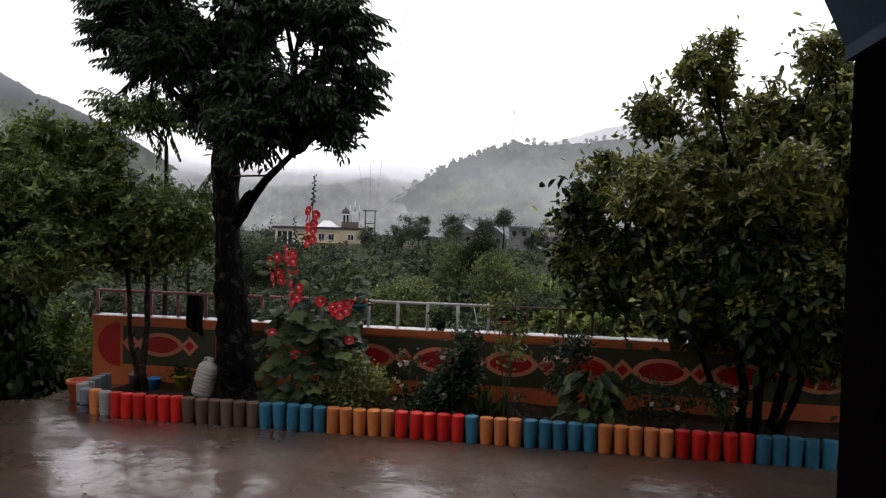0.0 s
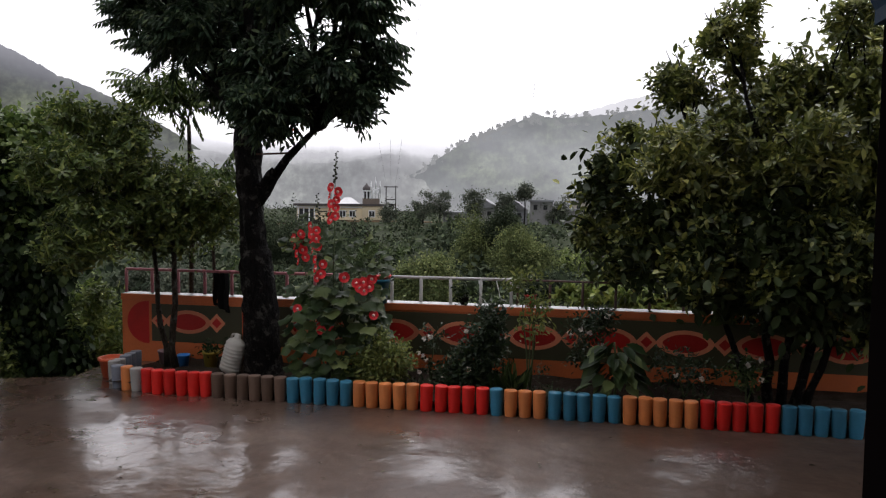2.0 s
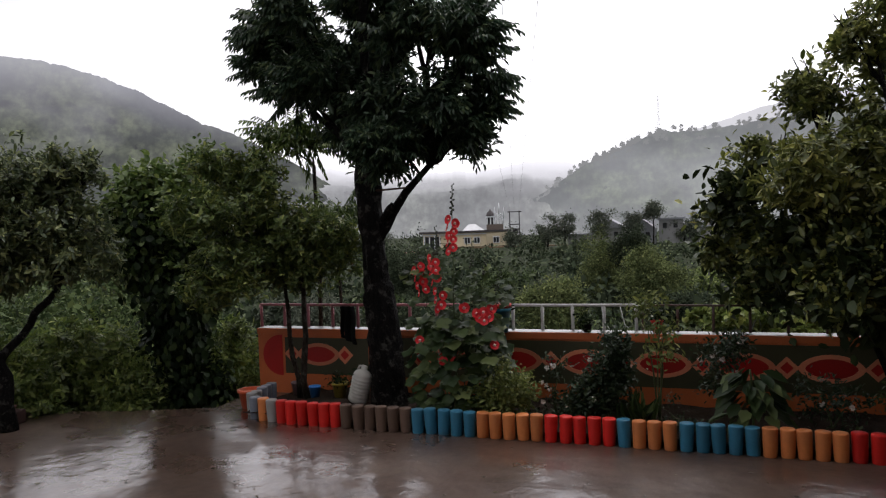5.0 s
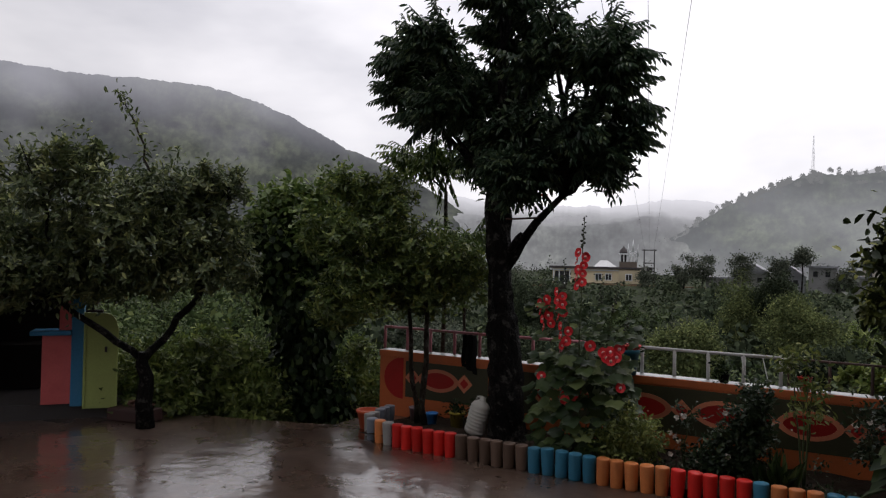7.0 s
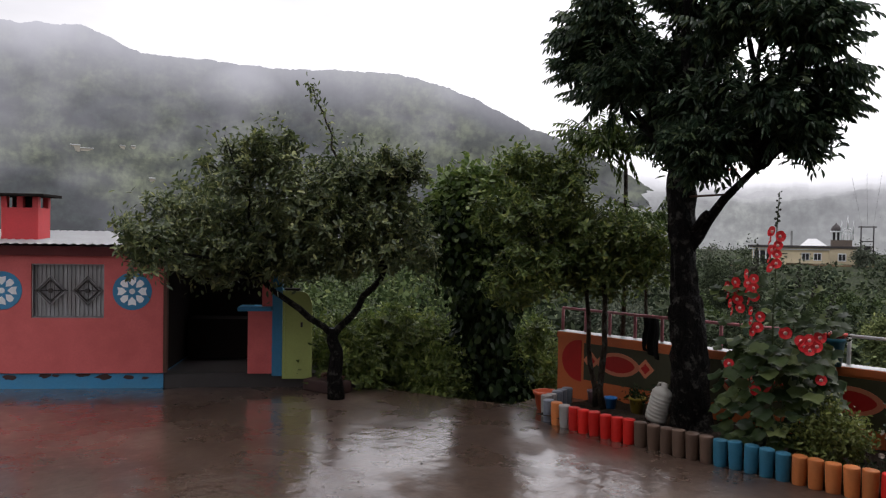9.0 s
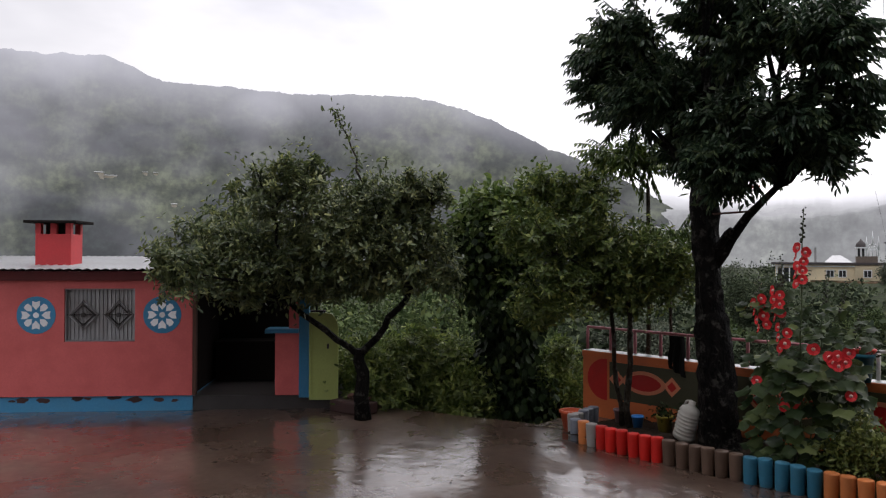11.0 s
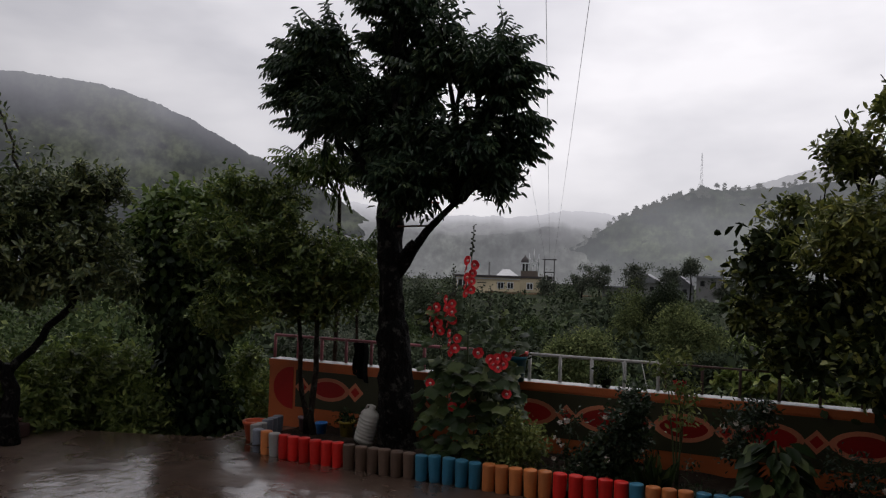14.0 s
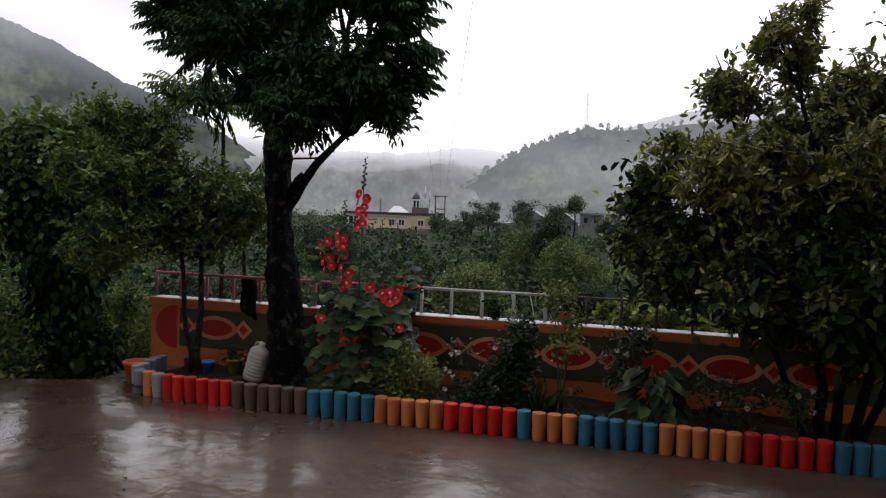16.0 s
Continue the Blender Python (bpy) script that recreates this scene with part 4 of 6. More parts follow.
    for c, d in ((-2.36, 0.54), (-1.93, 0.54), (-2.36, 0.88), (-1.93, 0.88), (-2.145, 0.54)):
        fpart("chimney_pier", fbox(c - 0.04, c + 0.04, d - 0.04, d + 0.04, 2.53, 2.69), M_CHIMNEY, chim)
    # Dark block painted as the shade behind the chimney vents.
    fpart("flue", fbox(-2.29, -2.0, 0.60, 0.82, 2.53, 2.685), M_DARKWALL, chim, "dark core that stands for the shade inside the chimney")
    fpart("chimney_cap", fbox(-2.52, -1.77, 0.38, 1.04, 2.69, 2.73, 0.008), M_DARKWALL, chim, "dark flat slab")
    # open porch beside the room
    fpart("porch_back_wall", fbox(0.003, 1.75, 1.7, 1.9, Z0, 1.30), M_DARKWALL, house, "low wall with the porch shade put into its colour")
    fpart("porch_counter", fbox(0.06, 1.0, 1.2, 1.69, Z0, 0.85, 0.01), M_DARKWALL, house, "hearth coloured near black for the porch shade")
    fpart("porch_back_panel", fbox(0.003, 1.2, 1.7, 1.9, 1.303, 2.0), M_DARKWALL, house, "boarding coloured near black for the porch shade")
    for s in (1.3, 1.45, 1.6):
        part("porch_bar", tube([FAC @ Vector((s, 1.8, 1.30)), FAC @ Vector((s, 1.8, 1.98))], 0.02, 6), M_IRON, house)
    part("porch_bar", tube([FAC @ Vector((1.2, 1.8, 1.62)), FAC @ Vector((1.6, 1.8, 1.62))], 0.02, 6), M_IRON, house)
    fpart("half_wall", fbox(1.165, 1.508, 0.02, 0.25, Z0 - 0.02, 1.10, 0.006), M_PINK, house, "pink half wall")
    fpart("counter_slab", fbox(1.03, 1.508, -0.06, 0.32, 1.103, 1.16, 0.008), M_BLUE, house, "blue shelf slab on the half wall")
    fpart("upper_pier", fbox(1.36, 1.508, 0.04, 0.2, 1.163, 1.62, 0.006), M_PINK, house)
    fpart("blue_pillar", fbox(1.51, 1.655, -0.02, 0.2, Z0 - 0.05, 1.98, 0.01), M_BLUE, house, "blue painted pillar")
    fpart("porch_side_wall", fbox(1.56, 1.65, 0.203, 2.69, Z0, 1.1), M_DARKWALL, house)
    # lime green metal leaf with rounded shoulder
    bm = bmesh.new()
    prof = [(1.66, 0.14), (2.08, 0.14), (2.08, 1.12)] + [(1.93 + 0.15 * math.cos(a), 1.12 + 0.27 * math.sin(a)) for a in [math.pi / 2 * k / 8 for k in range(1, 9)]] + [(1.66, 1.40)]
    a = [bm.verts.new((s, -0.05, z)) for s, z in prof]
    b = [bm.verts.new((s, -0.01, z)) for s, z in prof]
    bm.faces.new(a)
    bm.faces.new(b[::-1])
    for k in range(len(a)):
        bm.faces.new((a[(k + 1) % len(a)], a[k], b[k], b[(k + 1) % len(a)]))
    leaf = fpart("door", bm, M_GREEN, house, "lime green metal door leaf with rounded corner")
    for s in (1.675, 2.06):
        fpart("edge_strip", fbox(s, s + 0.015, -0.065, -0.05, 0.15, 1.12 if s > 2 else 1.39), M_GREEN, leaf)
    fpart("latch", fbox(1.915, 1.945, -0.075, -0.05, 0.88, 0.95, 0.004), M_IRON, leaf, "small dark latch")
    stone = box((-0.32, -0.16, 0), (0.32, 0.16, 0.17), 0.03)
    bmesh.ops.transform(stone, matrix=Matrix.Translation((-8.27, 6.95, 0)) @ Matrix.Rotation(0.2, 4, "Z"), verts=stone.verts)
    solo("stone_ledge", stone, M_FLAKE, (-8.27, 6.95, 0), "dark wet stone ledge at the foot of the tree", "ledge")
    rubble = bmesh.new()
    for k in range(9):
        m = Matrix.Translation((-8.45 + 0.05 * k, 7.0 + 0.05 * math.sin(k * 2), 0.19 + 0.02 * (k % 3))) @ Matrix.Rotation(k, 4, "Z")
        bmesh.ops.create_icosphere(rubble, subdivisions=1, radius=0.05, matrix=m @ Matrix.Diagonal((1.5, 1, 0.6, 1)))
    solo("brown_leaf_heap", rubble, M_WOODPOST, (-8.27, 7.0, 0.17), "small heap of brown wet leaves on the ledge", "leaf heap")


def veranda():
    cx, cy = 1.0, 2.44
    col = thing("veranda_column", (cx, cy, 0), "dark brown veranda column, darkened for its backlit shade, with deep blue flared capital", "column")
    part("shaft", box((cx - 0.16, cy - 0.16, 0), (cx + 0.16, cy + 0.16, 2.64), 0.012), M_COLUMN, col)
    bm = bmesh.new()
    rows = [[bm.verts.new((cx + sx * r, cy + sy * r, z)) for sx, sy in ((-1, -1), (1, -1), (1, 1), (-1, 1))] for r, z in ((0.175, 2.643), (0.175, 2.68), (0.26, 2.95), (0.26, 3.4))]
    for a, b in zip(rows, rows[1:]):
        for k in range(4):
            bm.faces.new((a[k], a[(k + 1) % 4], b[(k + 1) % 4], b[k]))
    bm.faces.new(rows[0][::-1])
    bm.faces.new(rows[-1])
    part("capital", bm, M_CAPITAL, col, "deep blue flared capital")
    solo("ceiling", box((-1.0, -2.19, 3.4), (3.74, 2.75, 3.55)), M_PLASTER, (0, 0, 3.4), "plain plastered veranda ceiling", "ceiling", kind="structure")
    # Unseen wall behind the camera, made tall to block sky light.
    solo("wall_house", box((-3.0, -2.4, 0), (4.0, -2.2, 9)), M_WING, (0, -2.3, 0), "plain unseen house wall behind the veranda, made tall to block sky light", "wall", kind="structure")
    # Slab added out of view, only to shade the courtyard's right side.
    solo("ceiling_porch", box((-0.4, 2.76, 5.0), (2.61, 7.2, 5.15)), M_WING, (1.0, 5.0, 5.0), "plain slab added out of view to shade the right of the courtyard", "ceiling", kind="structure")
    # Two walls added out of view to cut light from the right.
    solo("wall_side", box((3.75, -2.19, 0), (4.0, 2.62, 7.5)), M_WING, (3.87, 0, 0), "plain plaster wall added out of view beside the veranda to cut light", "wall", kind="structure")
    solo("wall_wing", box((2.62, 2.76, 0), (2.87, 7.3, 7.5)), M_WING, (2.75, 5, 0), "plain plaster wall added out of view to darken the bed's right end", "wall", kind="structure")
    solo("veranda_floor", box((-1.0, -2.19, 0.004), (3.74, 2.62, 0.6), 0.01), M_PLINTH, (0, 0, 0), "plain raised veranda floor", "floor", kind="structure")


# ---- trees ----
def tree(name, base, top, lobes, r0, make, leaf_mat, label, bark=None, seed=1, stems=None, limb_r=0.05, group=""):
    rng = random.Random(seed)
    t = thing(name, base, label, "tree", group)
    bark = bark or M_BARK
    if stems is None:
        pts = bent(base, top, 0.0, 8, r0 * 0.35, rng)
        part("trunk", tube(pts, [r0 * (1.25 if k == 0 else 1.0 - 0.3 * k / 8) for k in range(9)], 12, knobs=0.28), bark, t)
    else:
        for s in stems:
            part("trunk", tube(bent(*s[:2], 0.0, 6, 0.03, rng), [s[2] * (1 - 0.06 * k) for k in range(7)], 8, knobs=0.2), bark, t)
    ends = [Vector(s[1]) for s in stems] if stems else [Vector(top)]
    for lob in lobes:
        top = min(ends, key=lambda e: (e - Vector(lob[:3])).length)
        bm = bmesh.new()
        c = Vector(lob[:3])
        tube(bent(top, c, 0.1, 6, 0.06, rng), [limb_r * (1 - 0.12 * k) for k in range(7)], 6, bm, 0.15)
        for _ in range(5):
            q = c + Vector((rng.uniform(-1, 1) * lob[3], rng.uniform(-1, 1) * lob[3], rng.uniform(-0.8, 1) * lob[4]))
            tube(bent(top.lerp(c, 0.75), q, 0.03, 4, 0.03, rng), [limb_r * 0.35, limb_r * 0.3, limb_r * 0.25, limb_r * 0.2, limb_r * 0.12], 5, bm)
        part("limb", bm, bark, t)
    tagged(part("crown", leaves("crown", *make(np.random.default_rng(seed))), leaf_mat, t), kind="stuff")
    return t


CANOPY = [(-5.22, 4.85, 0.2), (-5.55, 4.51, 0.18), (-4.47, 4.79, 0.2), (-4.96, 4.58, 0.33), (-4.86, 4.08, 0.2), (-4.26, 4.0, 0.27), (-4.12, 5.93, 0.2), (-3.68, 5.2, 0.16), (-3.52, 5.35, 0.22), (-3.85, 4.96, 0.31), (-2.97, 4.91, 0.14), (-4.05, 4.39, 0.37), (-3.3, 4.46, 0.23), (-3.62, 3.64, 0.41), (-4.34, 3.53, 0.22), (-3.42, 3.13, 0.33), (-3.44, 3.26, 0.23), (-2.32, 4.65, 0.2), (-2.37, 4.22, 0.27), (-2.91, 4.72, 0.19), (-2.82, 4.53, 0.19), (-2.33, 4.03, 0.12), (-2.86, 4.03, 0.18), (-2.76, 3.65, 0.23), (-3.08, 3.48, 0.27), (-2.58, 3.26, 0.18), (-3.04, 3.55, 0.2)]
TALL = [(x, 8.7 + 0.5 * math.sin(2.4 * k), z, r, r) for k, (x, z, r) in enumerate(CANOPY)] + [(-4.1, 8.8, 6.3, 0.25, 0.3), (-2.62, 8.85, 3.2, 0.2, 0.2), (-2.45, 8.9, 3.62, 0.2, 0.2)]
SAPLING = [(-5.58, 9.65, 3.68, 0.31, 0.25), (-5.22, 9.65, 3.5, 0.34, 0.28), (-5.64, 9.61, 3.35, 0.23, 0.2), (-4.99, 10.11, 2.51, 0.31, 0.26), (-5.1, 9.89, 2.34, 0.24, 0.24)]
CITRUS = [(-5.42, 8.44, 2.94, 0.39, 0.29), (-5.75, 8.11, 3.15, 0.27, 0.18), (-5.57, 7.63, 2.38, 0.38, 0.34), (-5.36, 8.5, 2.26, 0.61, 0.47), (-4.85, 8.75, 2.08, 0.45, 0.36), (-5.31, 7.81, 1.84, 0.44, 0.31), (-5.05, 8.81, 1.76, 0.54, 0.27), (-4.36, 8.86, 2, 0.26, 0.31), (-5.81, 8.11, 1.49, 0.33, 0.18)]
IVY = [(-7.79, 9.23, 2.83, 0.53, 0.37), (-7.26, 9.57, 2.87, 0.53, 0.4), (-7.7, 9.35, 2.12, 0.58, 0.49), (-7.28, 9.3, 1.34, 0.39, 0.52), (-7.45, 9.48, 0.61, 0.36, 0.62), (-7.29, 9.34, 0.03, 0.39, 0.35), (-7.97, 9.11, 2.42, 0.4, 0.4)]
PLUM = [(-9.46, 5.18, 2.33, 0.65, 0.38), (-8.45, 4.38, 2.02, 0.4, 0.3), (-8.03, 5.38, 3.06, 0.45, 0.33), (-7.93, 5.8, 3.27, 0.36, 0.25), (-9.25, 5.9, 2.51, 0.79, 0.47), (-8.07, 6.23, 2.69, 0.74, 0.52), (-7.88, 7.01, 2.95, 0.62, 0.43), (-7.15, 7.09, 2.97, 0.37, 0.37), (-7.82, 6.79, 2.25, 0.76, 0.49), (-7.19, 7.25, 2.23, 0.56, 0.45), (-7.05, 7.32, 3.09, 0.24, 0.31), (-8.35, 6.24, 2.02, 0.76, 0.42), (-8.78, 5.49, 1.89, 0.59, 0.33), (-7.54, 8.1, 2.03, 0.33, 0.33)]
BROAD = [(0.3, 9.15, 2.37, 0.32, 0.26), (0.16, 9.4, 1.81, 0.28, 0.24), (0.61, 9.31, 2.93, 0.33, 0.27), (1.11, 9.4, 3.59, 0.38, 0.33), (1.64, 9, 4.06, 0.37, 0.38), (1.1, 8.57, 2.63, 0.59, 0.47), (1.92, 9.14, 3.35, 0.56, 0.5), (2.53, 9.1, 3.64, 0.49, 0.49), (2.8, 8.95, 4.13, 0.33, 0.3), (2.94, 8.55, 3.42, 0.31, 0.45), (1.75, 9.02, 2.48, 0.68, 0.56), (2.36, 8.36, 2.57, 0.56, 0.56), (3.06, 8.79, 2.59, 0.41, 0.64), (0.87, 9.01, 1.9, 0.51, 0.38), (1.59, 8.62, 1.75, 0.59, 0.45), (2.26, 8.24, 1.79, 0.5, 0.42), (3.03, 8.82, 1.65, 0.35, 0.47), (0.57, 9.45, 1.41, 0.34, 0.24), (3.11, 7.97, 2.81, 0.36, 0.68), (3.37, 8.64, 1.91, 0.34, 0.51)]
BUSHY = [(x, y, z - 0.1 * (z > 2.8), r * 0.88, h * 0.85) for x, y, z, r, h in BROAD]
UNDER = [(1.75, 8.75, 1.32, 0.42, 0.26), (2.4, 8.65, 1.30, 0.48, 0.30), (3.0, 8.7, 1.15, 0.40, 0.36), (3.5, 8.5, 2.6, 0.5, 0.8), (3.6, 8.4, 1.4, 0.4, 0.6), (1.3, 8.35, 1.5, 0.38, 0.24), (2.0, 8.2, 1.5, 0.45, 0.30), (2.7, 8.1, 1.5, 0.42, 0.32)]
THICKET = [(-8.98, 7.67, 1.3, 0.48, 0.52), (-8.58, 7.59, 0.65, 0.51, 0.51), (-8.36, 8.18, 0.97, 0.52, 0.52), (-8.86, 8.62, 0.07, 0.64, 0.41), (-8.53, 9.19, 0.52, 0.51, 0.61), (-7.63, 8.46, 0.09, 0.42, 0.34), (-7.04, 10.05, 0.6, 0.4, 0.49), (-6.46, 9.5, 1.22, 0.33, 0.38), (-7.19, 10.12, -0.06, 0.41, 0.32), (-8.23, 8.4, 1.49, 0.44, 0.35)]
SCRUB = [(-9.27, 7.86, 0.57, 0.56, 0.48), (-8.84, 8.56, 0.83, 0.59, 0.46), (-8.12, 8.5, 0.38, 0.57, 0.49), (-8.97, 8.45, 0.16, 0.67, 0.34), (-7.59, 8.7, 0.05, 0.41, 0.33)]
HEDGE = [(0.72, 12.95, 0.54, 0.56, 0.28), (1.59, 13.5, 0.7, 0.58, 0.39), (2.37, 12.7, 0.64, 0.63, 0.31), (3.21, 12.72, 0.71, 0.53, 0.31), (3.96, 12.77, 0.69, 0.53, 0.31), (0.17, 13.6, 0.53, 0.45, 0.25), (4.49, 12.26, 0.94, 0.5, 0.33)]


def trees():
    t = thing("pinnate_tree", (-3.7, 8.7, 0.05), "tall dark tree with drooping feather-like leaves and rough bark", "tree")
    spine = [(-3.68, 8.72, -0.05, 0.27), (-3.71, 8.70, 0.25, 0.225), (-3.74, 8.70, 0.7, 0.205), (-3.79, 8.70, 1.25, 0.195), (-3.80, 8.70, 1.48, 0.195), (-3.82, 8.70, 1.58, 0.155), (-3.85, 8.70, 2.0, 0.15), (-3.88, 8.70, 2.45, 0.15), (-3.91, 8.72, 2.85, 0.165), (-3.91, 8.74, 3.2, 0.15), (-3.88, 8.75, 3.7, 0.11)]
    fine = np.linspace(0, len(spine) - 1, 56)
    cols = [np.interp(fine, range(len(spine)), [c[i] for c in spine]) for i in range(4)]
    part("trunk", tube([(a, b, c) for a, b, c in zip(*cols[:3])], list(cols[3]), 18, knobs=0.30), M_BARK, t)
    rng = random.Random(11)
    for lob in TALL:
        bm = bmesh.new()
        c = Vector(lob[:3])
        start = Vector((-3.88, 8.74, 3.0 + 0.25 * rng.random())) if c.x < -3.2 else Vector((-3.1, 8.8, 3.0))
        tube(bent(start, c, 0.05, 6, 0.06, rng), [0.05 * (1 - 0.12 * k) for k in range(7)], 6, bm, 0.15)
        for _ in range(4):
            tip = c + Vector((rng.uniform(-1, 1), rng.uniform(-1, 1), rng.uniform(-0.6, 1))) * lob[3] * 1.4
            tube(bent(start.lerp(c, 0.75), tip, 0.03, 4, 0.03, rng), [0.018, 0.015, 0.012, 0.010, 0.006], 5, bm)
        part("limb", bm, M_BARK, t)
    g = np.random.default_rng(11)
    core = [(-3.7 + (x + 3.7) * (0.86 if x > -3.7 and z > 3.9 else 0.97), y, z + 0.06 * (z < 3.6), r * 0.6, r * 0.6) for x, y, z, r, _ in TALL]
    mass = [(-3.7 + (x + 3.7) * (0.90 if x > -3.7 and z > 3.9 else 0.98), y, z + 0.05, r * 0.85, r * 0.8) for x, y, z, r, _ in TALL]
    foliage = joined(fronds([l for l in core if l[2] > 3.95], 850, 10, 0.50, 0.135, g, 0.26, 0.2, 0.08, (-3.7, 8.7, 3.9)), fronds([l for l in core if l[2] <= 3.95], 420, 9, 0.34, 0.125, g, 0.3, 0.2, 0.0, (-3.5, 8.7, 3.4)), crown(mass, 2600, 6, 0.12, 0.36, g, 0.5, 0.7, 0.7, 0.1, 0.0))
    tagged(part("crown", leaves("crown", *foliage), M_NEEM, t), kind="stuff")
    part("fork", tube([(-3.80, 8.7, 2.10), (-3.68, 8.7, 2.28), (-3.58, 8.7, 2.42), (-3.40, 8.72, 2.66), (-3.15, 8.78, 2.93), (-2.90, 8.85, 3.2), (-2.7, 8.9, 3.7)], [0.08, 0.085, 0.062, 0.044, 0.037, 0.032, 0.025], 10, knobs=0.28), M_BARK, t)
    part("wedged_board", box((-3.62, 8.48, 2.96), (-3.18, 8.54, 2.985), 0.004), M_PLORANGE, t, "dull orange strip wedged in the crown")
    part("branch_stub", tube([(-3.68, 8.62, 2.33), (-3.58, 8.6, 2.47), (-3.52, 8.6, 2.53)], [0.05, 0.045, 0.03], 7, knobs=0.3), M_BARK, t)
    part("cross_stick", tube([(-3.95, 8.66, 2.70), (-3.36, 8.7, 2.72)], 0.012, 6), M_WOODPOST, t, "thin stick wedged in the fork")
    tree("slender_tree", (-5.35, 9.95, -1.1), (-5.35, 9.9, 3.2), SAPLING, 0.045,
         lambda g: fronds([(x - 0.08, y, z, r * 0.75, h * 0.7) for x, y, z, r, h in SAPLING], 190, 9, 0.46, 0.12, g, 0.3, 0.1, 0.05), M_CLIMBER, "slender young tree with feather-like leaves behind the wall", M_BARKTHIN, 12,
         [((-5.35, 9.95, -1.1), (-5.35, 9.9, 3.2), 0.040), ((-5.05, 10.0, -1.1), (-5.05, 10.0, 2.15), 0.032)], 0.018)
    tree("citrus_tree", (-4.98, 8.75, 0.05), (-5.0, 8.6, 1.75), CITRUS, 0.05,
         lambda g: joined(rosettes(CITRUS, 2300, 7, 0.085, 0.44, g, 0.5, 0.26), crown(CITRUS, 700, 7, 0.085, 0.44, g, 0.2, 0.8, 1.2, 0.1, 0.05)),
         M_CITRUS, "small citrus tree with two thin stems in the flower bed", M_BARKTHIN, 13, [((-5.03, 8.75, 0.04), (-5.1, 8.6, 1.75), 0.036), ((-4.90, 8.72, 0.04), (-4.86, 8.6, 1.75), 0.042)], 0.028)
    t = tree("ivy_tree", (-7.35, 9.4, -1.1), (-7.4, 9.4, 2.2), IVY, 0.14,
             lambda g: crown([(x, y, z, r * 1.05, h * 1.1) for x, y, z, r, h in IVY if z > 1.8], 1250, 7, 0.125, 0.66, g, 0.35, 0.6, 1.0, 0.5, 0.18), M_CLIMBER, "tree trunk smothered in dark climbing ivy", M_BARK, 14, limb_r=0.04)
    # Lower ivy is coloured darker, painting in the shade under the crown.
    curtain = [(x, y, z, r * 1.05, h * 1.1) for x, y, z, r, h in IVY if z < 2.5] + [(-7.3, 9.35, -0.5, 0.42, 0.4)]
    part("ivy", leaves("ivy", *crown(curtain, 1700, 7, 0.13, 0.8, np.random.default_rng(24), 1.3, 0.5, 0.9, 0.35, 0.08, -0.6)), M_IVY, t, "hanging ivy leaves, coloured dark for the shade below the crown")["kind"] = "stuff"
    t = tree("plum_tree", (-7.83, 6.78, 0.0), (-7.9, 6.72, 0.95), PLUM, 0.13,
         lambda g: joined(rosettes(PLUM, 2900, 8, 0.092, 0.42, g, 0.45, 0.20), crown(PLUM, 1500, 8, 0.092, 0.42, g, 0.7, 0.65, 1.3, 0.2, 0.10)), M_PLUM, "wide spreading plum tree with a low forked trunk", M_BARK, 15,
             [((-7.83, 6.78, 0.0), (-7.87, 6.74, 0.95), 0.115), ((-7.87, 6.74, 0.85), (-8.55, 6.1, 1.55), 0.052), ((-7.87, 6.74, 0.85), (-7.35, 7.15, 1.65), 0.056)], 0.032)
    shoot = bent((-7.75, 6.7, 3.2), (-8.25, 6.55, 4.25), 0.12, 8, 0.03, random.Random(2))
    part("shoot", tube(shoot, [0.016 - 0.0014 * k for k in range(9)], 6), M_BARKTHIN, t)
    g = np.random.default_rng(3)
    pts = np.repeat(np.array([tuple(p) for p in shoot]), 14, 0) + g.normal(size=(126, 3)) * 0.05
    part("shoot_leaves", leaves("shoot_leaves", pts, g.normal(size=(126, 3)), g.normal(size=(126, 3)) * 0.4 + [0, 0, 1], g.uniform(0.06, 0.1, 126), g.uniform(0.03, 0.045, 126)), M_PLUM, t)
    t = tree("broadleaf_tree", (2.15, 8.62, 0.05), (2.1, 8.65, 1.25), BROAD, 0.06,
         lambda g: joined(rosettes(BUSHY + UNDER, 4300, 10, 0.100, 0.42, g, 0.55, 0.14), crown(BUSHY + UNDER, 2300, 6, 0.11, 0.44, g, 0.2, 0.9, 1.0, 0.1, 0.0)), M_BROAD,
         "bushy broadleaf tree with several dark stems and glossy leaves", M_BARK, 16,
         [((1.85, 8.6, 0.04), (1.45, 8.7, 1.35), 0.04), ((2.0, 8.62, 0.04), (1.98, 8.65, 1.5), 0.055), ((2.12, 8.6, 0.04), (2.2, 8.6, 1.5), 0.05), ((2.25, 8.62, 0.04), (2.55, 8.7, 1.45), 0.055), ((2.35, 8.6, 0.04), (2.8, 8.6, 1.4), 0.045)], 0.04)
    # Dark-coloured inner leaves, added to paint the crown's shade and block light.
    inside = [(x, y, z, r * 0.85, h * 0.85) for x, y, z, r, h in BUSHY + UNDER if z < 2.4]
    part("inner_foliage", leaves("inner_foliage", *crown(inside, 2800, 6, 0.16, 0.5, np.random.default_rng(26), 0.2, 0.9, 0.9, 0.1, 0.0)), M_SHADELEAF, t, "inner leaves coloured dark to paint in the crown's shade")["kind"] = "stuff"


